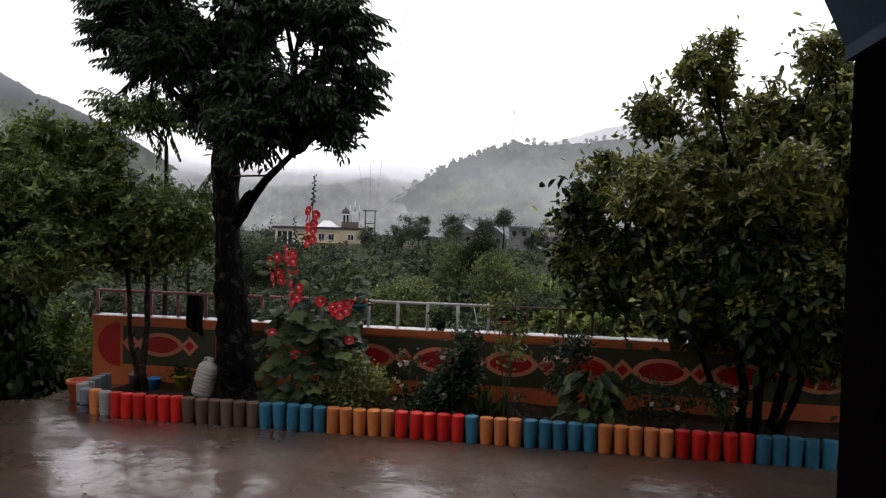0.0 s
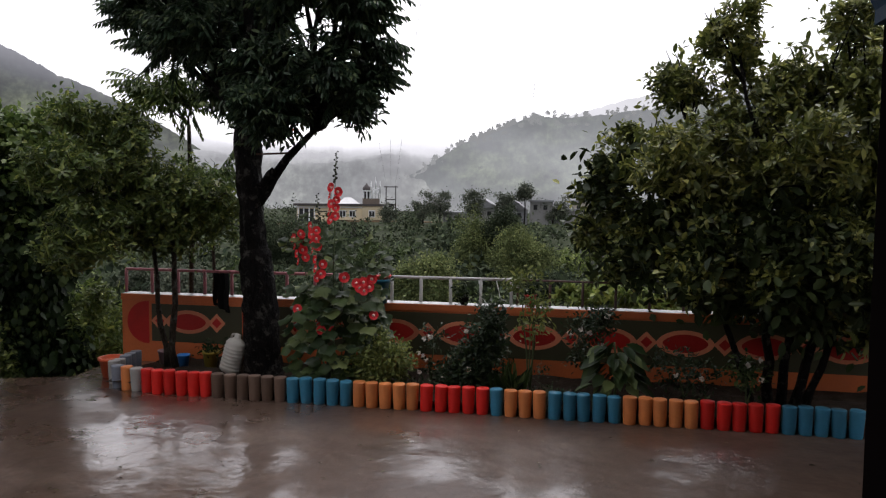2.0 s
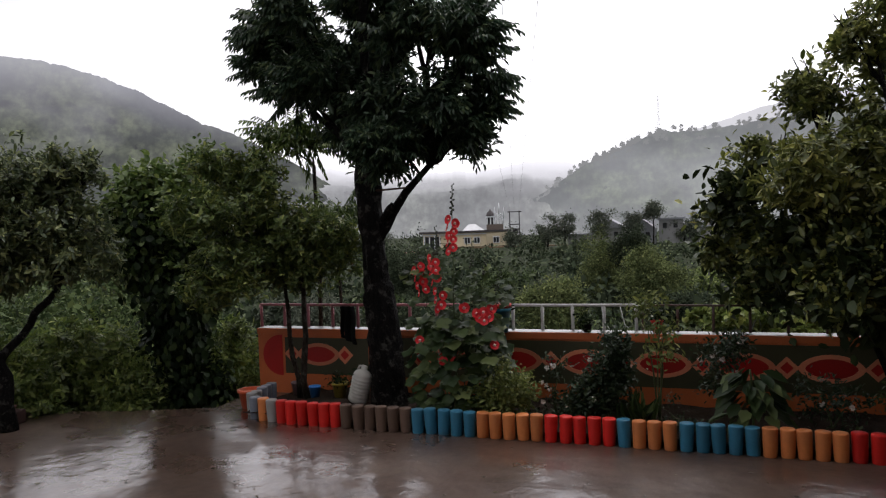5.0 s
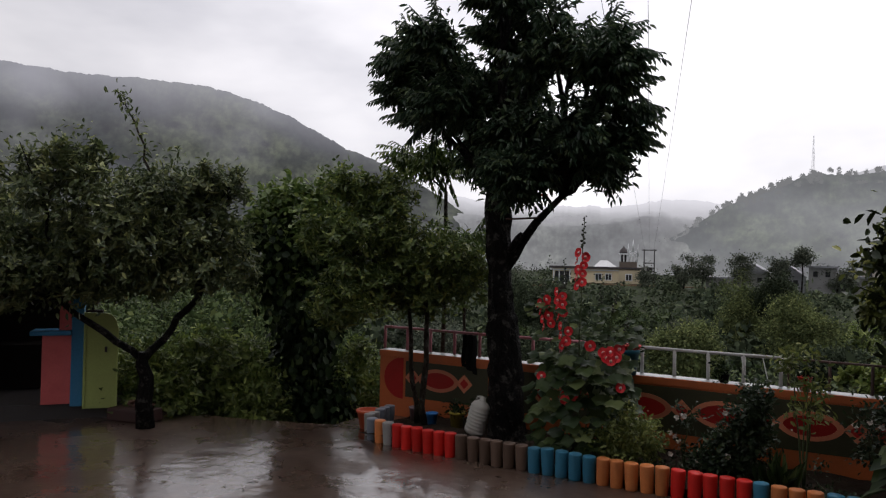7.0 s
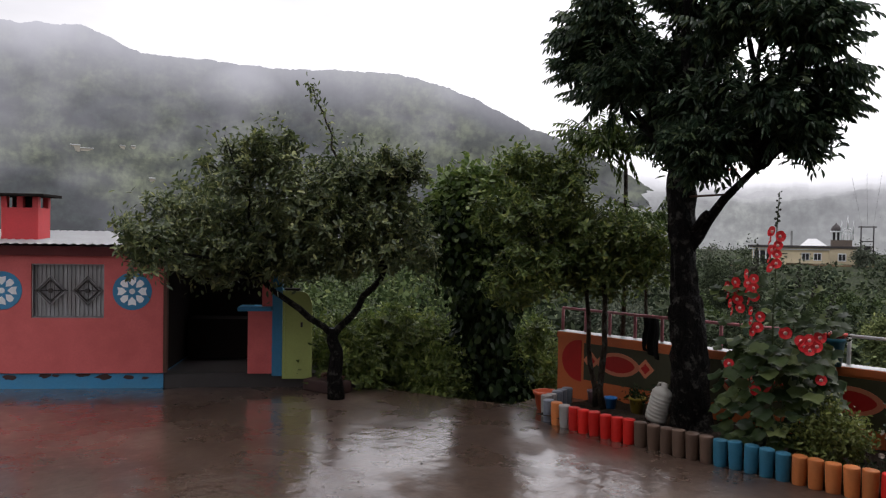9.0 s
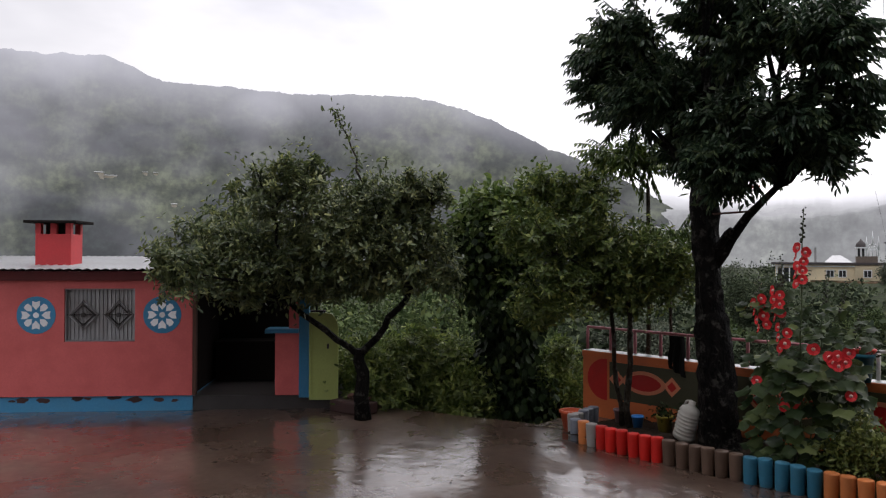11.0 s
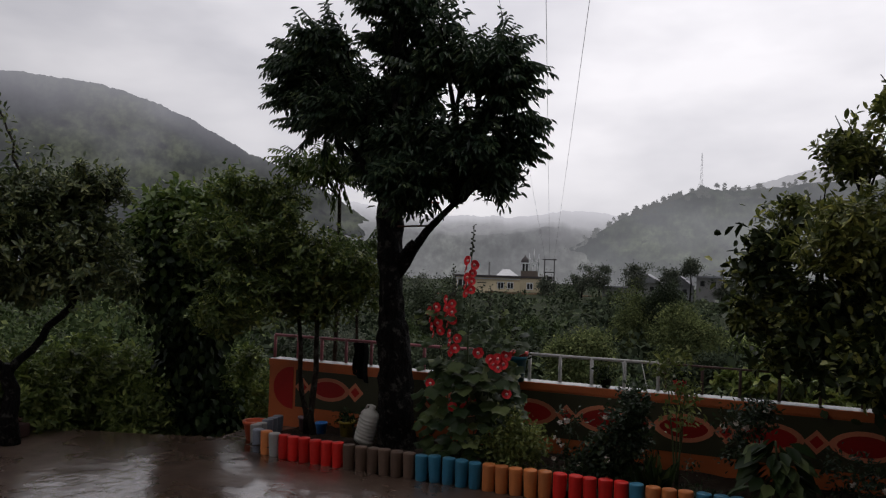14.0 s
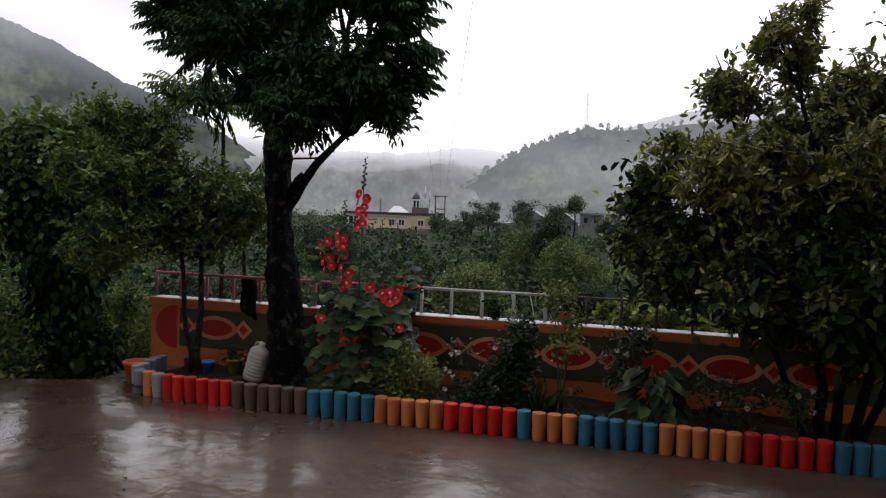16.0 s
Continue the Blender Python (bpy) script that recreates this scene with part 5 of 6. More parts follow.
def ellipsoid_field(n, xr, yr, top, rng, rad, lift=0.3):
    out = []
    for _ in range(n):
        x, y, r = rng.uniform(*xr), rng.uniform(*yr), rng.uniform(*rad)
        out.append((x, y, land_height(x, y) + r * lift + rng.random() * top, r, r * rng.uniform(0.7, 1.1)))
    return out


def bushes():
    groups = [("leafy_bush", [THICKET[1], THICKET[3]], 17), ("leafy_bush", THICKET[4:7], 18), ("leafy_bush", THICKET[8:9], 19), ("leafy_bush", SCRUB, 20)]
    for name, lob, seed in groups:
        lob = [(x, y, z - 0.25, r, h) for x, y, z, r, h in lob]
        g = np.random.default_rng(seed)
        base = (lob[0][0], lob[0][1], land_height(lob[0][0], lob[0][1]))
        b = thing(name, base, "tangled green bush growing up from below the courtyard edge", "bush", "bushes below the edge")
        bm = bmesh.new()
        for l in lob:
            tube(bent(base, l[:3], 0.1, 5, 0.08, random.Random(seed)), [0.03, 0.026, 0.022, 0.018, 0.014, 0.01], 6, bm)
        part("stems", bm, M_BARKTHIN, b)
        low = lob + [(l[0] + 0.2, l[1] + 0.3, l[2] - l[4] - 0.15, l[3], l[4]) for l in lob]
        part("foliage", leaves("foliage", *joined(rosettes(low, 230 * len(low), 7, 0.105, 0.45, g, 0.4, 0.26), crown(low, 140 * len(low), 7, 0.105, 0.42, g, 0.4, 0.7, 1.2, 0.3, 0.2))), M_BUSH, b)
    for k, l in enumerate(HEDGE):
        g = np.random.default_rng(30 + k)
        base = (l[0], l[1], land_height(l[0], l[1]))
        b = thing("broad_bush", base, "pale green broad-leaved bush behind the wall rail", "bush", "bushes behind the rail")
        part("stems", tube(bent(base, l[:3], 0, 5, 0.05, random.Random(k)), [0.04, 0.035, 0.03, 0.025, 0.02, 0.015], 6), M_BARKTHIN, b)
        lob = [l, (l[0], l[1] + 0.3, l[2] - 0.7, l[3] * 1.3, 0.7), (l[0] + 0.3, l[1] - 0.2, l[2] - 0.4, l[3], 0.4)]
        part("foliage", leaves("foliage", *rosettes(lob, 420, 7, 0.15, 0.5, g, 0.4, 0.25)), M_LIME if k % 3 == 1 else M_BUSH, b)
    g = np.random.default_rng(50)
    scrub = ellipsoid_field(46, (-17, -6.3), (10.8, 21), 0.9, g, (0.6, 1.3)) + ellipsoid_field(40, (-6.5, 8), (14.5, 26), 1.3, g, (0.7, 1.5)) + ellipsoid_field(14, (-17, -9.4), (9.6, 13), 0.8, g, (0.5, 0.9))
    solo("slope_scrub", leaves("slope_scrub", *crown(scrub, 30000, 6, 0.13, 0.5, g, 0.2, 0.9, 1.3, 0.4, 0.2, tuft=9), cheap=True), M_SCRUB, (-3, 15, -4), "thick green scrub covering the slope below the wall", "scrub", kind="stuff")


def far_woods():
    g = np.random.default_rng(60)
    under = []
    for _ in range(330):
        a, r = radians(g.uniform(-50, 24)), g.uniform(46, 150)
        wide = g.uniform(2.2, 4.6) * (0.75 + r / 300)
        top = 1.3 - r * math.tan(radians(np.interp(r, [46, 90, 120, 150], [5.9, 3.2, 1.9, 1.15]))) + g.uniform(-1.0, 0.6)
        under += [(r * math.sin(a), r * math.cos(a), top - wide, wide, wide), (r * math.sin(a) + g.uniform(-2, 2), r * math.cos(a) - 1, top - 2.2 * wide, wide * 1.1, wide * 1.3)]
    lob = []
    for _ in range(210):
        a, r = radians(g.uniform(-50, 24)), 48 + 104 * g.random() ** 0.8
        x, y = r * math.sin(a), r * math.cos(a)
        wide, tall = g.uniform(1.8, 3.6) * (0.75 + r / 300), g.uniform(1.0, 1.7)
        edge = -24 < math.degrees(a) < -14
        top = 2.2 - r * math.tan(radians(np.interp(r, [48, 90, 120, 150], [5.8, 3.2, 2.4 if edge else 1.9, 2.2 if edge else 1.2]))) + g.uniform(-1.9, 0.9) * (0.5 if edge else 1.0)
        for k in range(6):
            spin, out = g.uniform(0, 6.28), (0.0, 0.55, 0.6, 0.65, 0.8, 0.85)[k] * wide
            lob.append((x + out * math.cos(spin), y + out * math.sin(spin), top - wide * (0.35 + 0.33 * k * tall * 0.8), wide * 0.48, wide * 0.42))
        lob.append((x, y, top - wide * 2.6 * tall, wide * 1.2, wide * tall))
    for _ in range(170):
        a, r = radians(g.uniform(-45, 24)), g.uniform(185, 300)
        s = g.uniform(4, 7)
        lob.append((r * math.sin(a), r * math.cos(a), 2.2 - r * math.tan(radians(1.0)) + g.uniform(-1, 1.4) - s, s * 1.3, s))
    woods = joined(crown(under, 55000, 5, 0.85, 0.66, g, 0.2, 0.7, 0.7, 0.8, 0.10, tuft=7), crown(lob, 70000, 5, 0.62, 0.62, g, 0.2, 0.7, 0.7, 0.75, 0.12, tuft=9))
    solo("valley_woods", leaves("valley_woods", *woods, cheap=True), M_WOODS, (0, 90, -6), "dense dark woods filling the valley", "woods", kind="stuff")
    side = []
    for _ in range(120):
        a, r = radians(g.uniform(-100, -40)), g.uniform(24, 80)
        s = g.uniform(1.6, 3.0)
        top = 2.2 + r * math.tan(radians(g.uniform(-3.0, -0.2)))
        side += [(r * math.sin(a), r * math.cos(a), top - s, s, s), (r * math.sin(a), r * math.cos(a), top - 2.4 * s, s * 1.2, s * 1.3)]
    solo("hillside_scrub", leaves("hillside_scrub", *crown(side, 26000, 6, 0.28, 0.6, g, 0.2, 0.8, 1.1, 0.6, 0.15, tuft=8), cheap=True), M_SCRUB, (-35, 20, -4), "dark green scrub on the hillside behind the outbuilding", "scrub", kind="stuff")
    for k in range(16):
        a, r = radians(g.uniform(-34, 14)), g.uniform(46, 110)
        x, y = r * math.sin(a), r * math.cos(a)
        top = 2.2 - r * math.tan(radians(np.interp(r, [46, 110], [5.2, 2.2])))
        stand = thing("valley_tree", (x, y, land_height(x, y)), "rounded green tree standing in the valley woods", "tree", "trees in the valley")
        wide = g.uniform(1.3, 2.4)
        part("trunk", tube([(x, y, land_height(x, y)), (x + 0.1, y, top - 2 * wide), (x, y, top - wide)], [0.25, 0.2, 0.12], 7), M_BARK, stand)
        round_ = [(x + g.uniform(-0.7, 0.7) * wide, y + g.uniform(-0.7, 0.7) * wide, top - wide * g.uniform(0.4, 2.2), wide * 0.55, wide * 0.5) for _ in range(9)]
        part("crown", leaves("crown", *crown(round_, 2200, 6, 0.26, 0.5, g, 0.3, 0.7, 1.0, 0.4, 0.2, tuft=12), cheap=True), (M_SCRUB, M_BUSH, M_WOODS, M_HAZYTREE)[k % 4], stand)
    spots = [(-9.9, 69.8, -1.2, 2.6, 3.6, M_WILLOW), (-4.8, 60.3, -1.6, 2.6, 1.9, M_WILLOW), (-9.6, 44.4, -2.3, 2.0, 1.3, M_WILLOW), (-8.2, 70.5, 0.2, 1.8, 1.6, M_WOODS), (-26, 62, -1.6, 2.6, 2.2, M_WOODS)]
    for k, (x, y, z, r, h, mat) in enumerate(spots):
        g2 = np.random.default_rng(70 + k)
        zb = land_height(x, y)
        t = thing("valley_tree", (x, y, zb), "soft pale green tree standing in the valley" if mat is M_WILLOW else "dark green tree standing in the valley", "tree", "trees in the valley")
        part("trunk", tube([(x, y, zb), (x + 0.1, y, (zb + z) / 2), (x, y, z)], [0.3, 0.22, 0.14], 8), M_BARK, t)
        ls = [(x + g2.uniform(-r, r) * 0.55, y + g2.uniform(-r, r) * 0.5, z + g2.uniform(-h, h) * 0.6 - 0.3, r * 0.5, h * 0.45) for _ in range(9)] + [(x, y, z - h * 0.9, r * 0.9, h * 0.9)]
        part("crown", leaves("crown", *crown(ls, 3200, 6, 0.24, 0.45, g2, 0.3, 0.7, 1.1, 0.4, 0.2, tuft=12), cheap=True), mat, t)
    sky = [(-29.4, 147.5, 2.9, 2.9), (-22.4, 148.8, 2.6, 2.4), (-16.5, 150, 2.2, 1.6), (-12.6, 152, 4.6, 1.5), (-7, 156, 1.4, 2.6), (-33, 148, 0.4, 2.0), (-40.5, 150, -0.6, 2.2), (-70, 150, -0.8, 3.0)]
    for k, (x, y, z, r) in enumerate(sky):
        g2 = np.random.default_rng(80 + k)
        t = thing("village_tree", (x, y, -2.8), "spreading tree among the village houses, haze put into its leaf colour", "tree", "trees in the village")
        part("trunk", tube([(x, y, -2.9), (x + 0.2, y, z * 0.4 - 1), (x, y, z)], [0.18, 0.14, 0.10], 7), M_BARK, t)
        ls = [(x + g2.uniform(-r, r), y + g2.uniform(-1, 1), z + g2.uniform(-1.1, 0.5) * r, r * 0.5, r * 0.36) for _ in range(10)]
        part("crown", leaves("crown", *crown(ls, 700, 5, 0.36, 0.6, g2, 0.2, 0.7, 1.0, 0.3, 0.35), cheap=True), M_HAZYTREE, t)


# ---- village across the valley ----
def village():
    h = thing("yellow_house", (-55.3, 163, -2.4), "long pale yellow house with dark flat eaves and white tower", "house")
    m = Matrix.Translation((-55.2, 161, -2.4)) @ Matrix.Rotation(math.atan2(6.4, 18.7), 4, "Z")

    def vb(x0, x1, y0, y1, z0, z1):
        bm = box((x0, y0, z0), (x1, y1, z1))
        bmesh.ops.transform(bm, matrix=m, verts=bm.verts)
        return bm

    part("wall", vb(-9.6, 9.8, 0, 8, -1.5, 3.3), M_CREAM, h)
    part("eave_slab", vb(-10.4, 10.6, -0.9, 8.8, 3.3, 3.75), M_EAVES, h, "dark projecting flat eaves")
    for x in (-8.3, -7.3, -4.9, -0.5, 5.4):
        w = part("window", vb(x, x + (0.5 if x < -6 else 2.2), -0.06, 0, 0.9, 2.2), M_CREAM, h)
        part("pane", vb(x + 0.08, x + (0.42 if x < -6 else 2.1), -0.09, -0.05, 1.9 if x > -6 else 1.0, 2.1), M_DARKWIN, w)
    bm = bmesh.new()
    lo = [bm.verts.new(m @ Vector(p)) for p in ((-0.5, 0.5, 3.75), (4.6, 0.5, 3.75), (4.6, 7, 3.75), (-0.5, 7, 3.75))]
    hi = [bm.verts.new(m @ Vector(p)) for p in ((1.0, 2.6, 5.2), (2.6, 2.6, 5.2), (2.6, 4.4, 5.2), (1.0, 4.4, 5.2))]
    for k in range(4):
        bm.faces.new((lo[k], lo[(k + 1) % 4], hi[(k + 1) % 4], hi[k]))
    bm.faces.new(hi)
    part("hip_roof", bm, M_TIN, h, "pale tin hip roof")
    part("flue", vb(-2.3, -1.9, 1, 1.4, 3.75, 6.8), M_GREYHOUSE, h)
    part("base_wall", vb(-3.0, 10.4, -0.5, 0, -2.2, 0.1), M_EARTH, h, "red-brown terrace wall")
    part("projecting_bay", vb(5.0, 9.7, -0.7, -0.003, 0.1, 3.1), M_CREAM, h)
    part("cornice", vb(-10.2, 10.2, -0.5, 0, 2.85, 3.05), M_WHITE, h, "pale cornice band")
    for x in (-9.3, -8.1, -6.9, -5.7):
        part("porch_column", vb(x - 0.12, x + 0.12, -0.6, -0.35, -1.0, 2.8), M_WHITE, h, "slim white porch column")
    # Thin dark sheet on the flat wall paints in the porch's shade.
    part("porch_shade", vb(-9.1, -5.9, -0.12, -0.004, -0.6, 2.6), M_DARKWIN, h, "dark sheet on the wall that stands for the porch shade")
    for x in (0.6, 2.8, 7.2):
        front = -0.7 if x > 5 else 0.0
        win = part("arched_window", vb(x - 0.75, x + 0.75, front - 0.1, front - 0.003, 0.7, 2.3), M_WHITE, h, "white window frame")
        part("pane", vb(x - 0.6, x - 0.06, front - 0.14, front - 0.101, 0.85, 2.1), M_DARKWIN, win)
        part("pane", vb(x + 0.06, x + 0.6, front - 0.14, front - 0.101, 0.85, 2.1), M_DARKWIN, win)
    tower = part("tower", vb(5.2, 9.0, 0.3, 4.0, 3.75, 5.0), M_WING, h, "small white and grey roof tower with arches and slim pinnacles")
    for x in (5.35, 6.1, 6.85):
        part("tower_pier", vb(x - 0.14, x + 0.14, 0.3, 0.6, 5.0, 6.6), M_WHITE, tower)
    part("dark_core", vb(5.5, 6.7, 0.7, 2.2, 5.0, 6.6), M_DARKWIN, tower)
    part("tower_slab", vb(5.1, 7.1, 0.1, 2.6, 6.6, 6.85), M_WHITE, tower)
    part("cupola", lathe([(0.95, 0), (0.92, 0.45), (0.7, 0.9), (0.3, 1.25), (0.05, 1.7)], n=14, m=m @ Matrix.Translation((6.1, 1.4, 6.85))), M_EAVES, tower, "grey cupola")
    for r in (1.05, 0.66):
        arc = [m @ Vector((8.1 + r * math.cos(math.pi * k / 12), 0.4, 6.3 + r * math.sin(math.pi * k / 12))) for k in range(13)]
        part("arch", tube([m @ Vector((8.1 + r, 0.4, 5.0))] + arc + [m @ Vector((8.1 - r, 0.4, 5.0))], 0.13, 6), M_WHITE, tower, "white arch")
    part("lattice_bar", tube([m @ Vector((8.1, 0.4, 5.0)), m @ Vector((8.1, 0.4, 7.3))], 0.08, 6), M_WHITE, tower)
    part("lattice_bar", tube([m @ Vector((7.1, 0.4, 6.3)), m @ Vector((9.1, 0.4, 6.3))], 0.08, 6), M_WHITE, tower)
    part("rosette_ring", tube([m @ Vector((8.1 + 0.3 * math.cos(math.pi * k / 6), 0.32, 6.35 + 0.3 * math.sin(math.pi * k / 6))) for k in range(13)], 0.07, 5), M_WHITE, tower)
    for x in (7.05, 9.15, 8.1):
        part("pinnacle", lathe([(0.20, 0), (0.14, 1.2), (0.22, 1.35), (0.1, 1.7), (0.02, 2.7)], n=8, m=m @ Matrix.Translation((x, 0.4, 7.3 if x == 8.1 else 6.3))), M_WHITE, tower)
    py = thing("utility_pylon", (-42.9, 159.8, -2.6), "two-legged utility pole with crossbars and transformer", "utility pole")
    for x in (-44.0, -41.8):
        part("leg", tube([(x, 159.8, -2.6), (x, 159.8, 5.4)], 0.13, 6), M_IRON, py)
    for z, d in ((5.2, 0.5), (2.4, 0.1), (0.6, 0.1)):
        part("crossbar", tube([(-44.0 - d, 159.8, z), (-41.8 + d, 159.8, z)], 0.11, 6), M_IRON, py)
    part("transformer", box((-43.4, 159.4, 0.3), (-42.2, 160.2, 1.5), 0.1), M_IRON, py)
    for k, (x, w, z1, roof, mat) in enumerate(((-26.5, 5.0, -0.3, "flat", M_GREYHOUSE), (-20.8, 5.6, 0.8, "gable", M_GREYHOUSE), (-14.6, 4.4, 0.5, "gable", M_ROOFGREY), (-9.4, 4.6, 2.2, "flat", M_GREYHOUSE), (-3.0, 8.0, 0.4, "flat", M_GREYHOUSE), (-0.5, 5.0, 2.2, "flat", M_PLASTER))):
        y = 149 + 2.2 * k
        hs = thing("village_house", (x, y, -3), "small grey village house with a flat roof" if roof == "flat" else "small grey village house with a sheet gable roof", "house", "village houses")
        part("wall", box((x - w / 2, y, -3.5), (x + w / 2, y + 5, z1)), mat, hs)
        if roof == "flat":
            part("roof", box((x - w / 2 - 0.4, y - 0.5, z1), (x + w / 2 + 0.4, y + 5.4, z1 + 0.35)), M_ROOFGREY, hs)
        else:
            bm = bmesh.new()
            v = [bm.verts.new(p) for p in ((x - w / 2 - 0.3, y - 0.4, z1), (x + w / 2 + 0.3, y - 0.4, z1), (x, y - 0.4, z1 + 1.9), (x - w / 2 - 0.3, y + 5.4, z1), (x + w / 2 + 0.3, y + 5.4, z1), (x, y + 5.4, z1 + 1.9))]
            for f in ((0, 1, 2), (3, 5, 4), (0, 2, 5, 3), (1, 4, 5, 2), (0, 3, 4, 1)):
                bm.faces.new([v[i] for i in f])
            part("roof", bm, M_ROOFGREY, hs)
        for j in (-0.25, 0.2):
            part("window", box((x + w * j - 0.4, y - 0.06, z1 - 1.7), (x + w * j + 0.4, y, z1 - 0.7)), M_DARKWIN, hs)
    r = thing("red_roof_shed", (-61, 137, -4), "small shed with a faded red sheet roof", "shed")
    part("wall", box((-63.5, 137, -5.5), (-58.6, 140, -3.2)), M_GREYHOUSE, r)
    part("roof", box((-63.9, 136.6, -3.2), (-58.2, 140.4, -2.5), 0.1), M_ROOFRED, r)
    solo("earth_bank", box((-52, 156.8, -4.6), (-28, 158, -2.3), 0.4), M_EARTH, (-40, 157, -4.6), "bare brown earth bank below the houses", "bank", kind="structure")
    for k, (x, y, z) in enumerate(((-8.04, 24.38, 10.97), (-6.61, 24.84, 11.01), (-5.26, 25.18, 11.02))):
        a0, a1 = Vector((-43.9 + k * 1.0, 159.8, 5.25)), Vector((x, y, z))
        far_end = a0.lerp(a1, 1.12)
        pts = [a0.lerp(far_end, u / 10) for u in range(11)]
        solo("power_cable", tube(pts, 0.010, 4), M_IRON, tuple(a0), "thin dark power cable running overhead from the pylon", "cable", "power cables")
    mast = thing("radio_mast", (-63.9, 876, 98), "slim lattice radio mast on the hill crest", "mast")
    bm = bmesh.new()
    for sx, sy in ((-1, -1), (1, -1), (0, 1)):
        tube([(-63.9 + sx * 2.0, 876 + sy * 2.0, 97), (-63.9 + sx * 0.2, 876 + sy * 0.2, 143)], [0.13, 0.10], 4, bm)
    for k in range(9):
        z, w = 100 + 4.6 * k, 1.9 * (1 - k / 10)
        tube([(-63.9 - w, 875, z), (-63.9 + w, 875, z + 3.5)], 0.07, 4, bm)
        tube([(-63.9 + w, 875, z), (-63.9 - w, 875, z + 3.5)], 0.07, 4, bm)
    # Steel is lightened so its colour carries the distance haze.
    part("lattice", bm, paint("hazy_steel", (0.42, 0.43, 0.45), (0.4, 0.4, 0.42), 0.2), mast)


# ---- plants and things in the flower bed ----
def lobed_leaf(bm, at, way, up, size, rng):
    """A rounded, five-lobed leaf, slightly cupped."""
    d = way.normalized()
    s = d.cross(up).normalized()
    u = s.cross(d)
    c = bm.verts.new(at + d * size * 0.45 - u * size * 0.05)
    ring_ = []
    for k in range(15):
        a = 2 * math.pi * k / 15
        r = size * (0.5 + 0.085 * math.cos(5 * a + 0.2)) * (0.6 if k == 0 else 1)
        ring_.append(bm.verts.new(at + d * (size * 0.45 - r * math.cos(a)) + s * r * math.sin(a) + u * (size * 0.10 * math.sin(a * 2.5 + rng.random()) - 0.12 * r)))
    for k in range(15):
        bm.faces.new((c, ring_[k], ring_[(k + 1) % 15])).smooth = True


def flower_mesh():
    bm = bmesh.new()
    for k in range(6):
        a = 2 * math.pi * k / 6
        ca, sa = math.cos(a), math.sin(a)
        v = [bm.verts.new((x * ca - y * sa, x * sa + y * ca, z)) for x, y, z in ((0.010, 0, 0), (0.040, -0.034, 0.010), (0.060, -0.030, 0.020), (0.068, 0, 0.026 - 0.006 * (k % 2)), (0.060, 0.030, 0.022), (0.040, 0.034, 0.012))]
        bm.faces.new(v)
    n = len(bm.faces)
    lathe([(0.022, 0.004), (0.018, 0.012), (0.006, 0.03), (0.0, 0.034)], n=10, bm=bm)
    me = finish(bm, "flower")
    me.materials.append(M_PETAL)
    me.materials.append(M_EYE)
    for p in me.polygons:
        p.material_index = 0 if p.index < n else 1
    return me


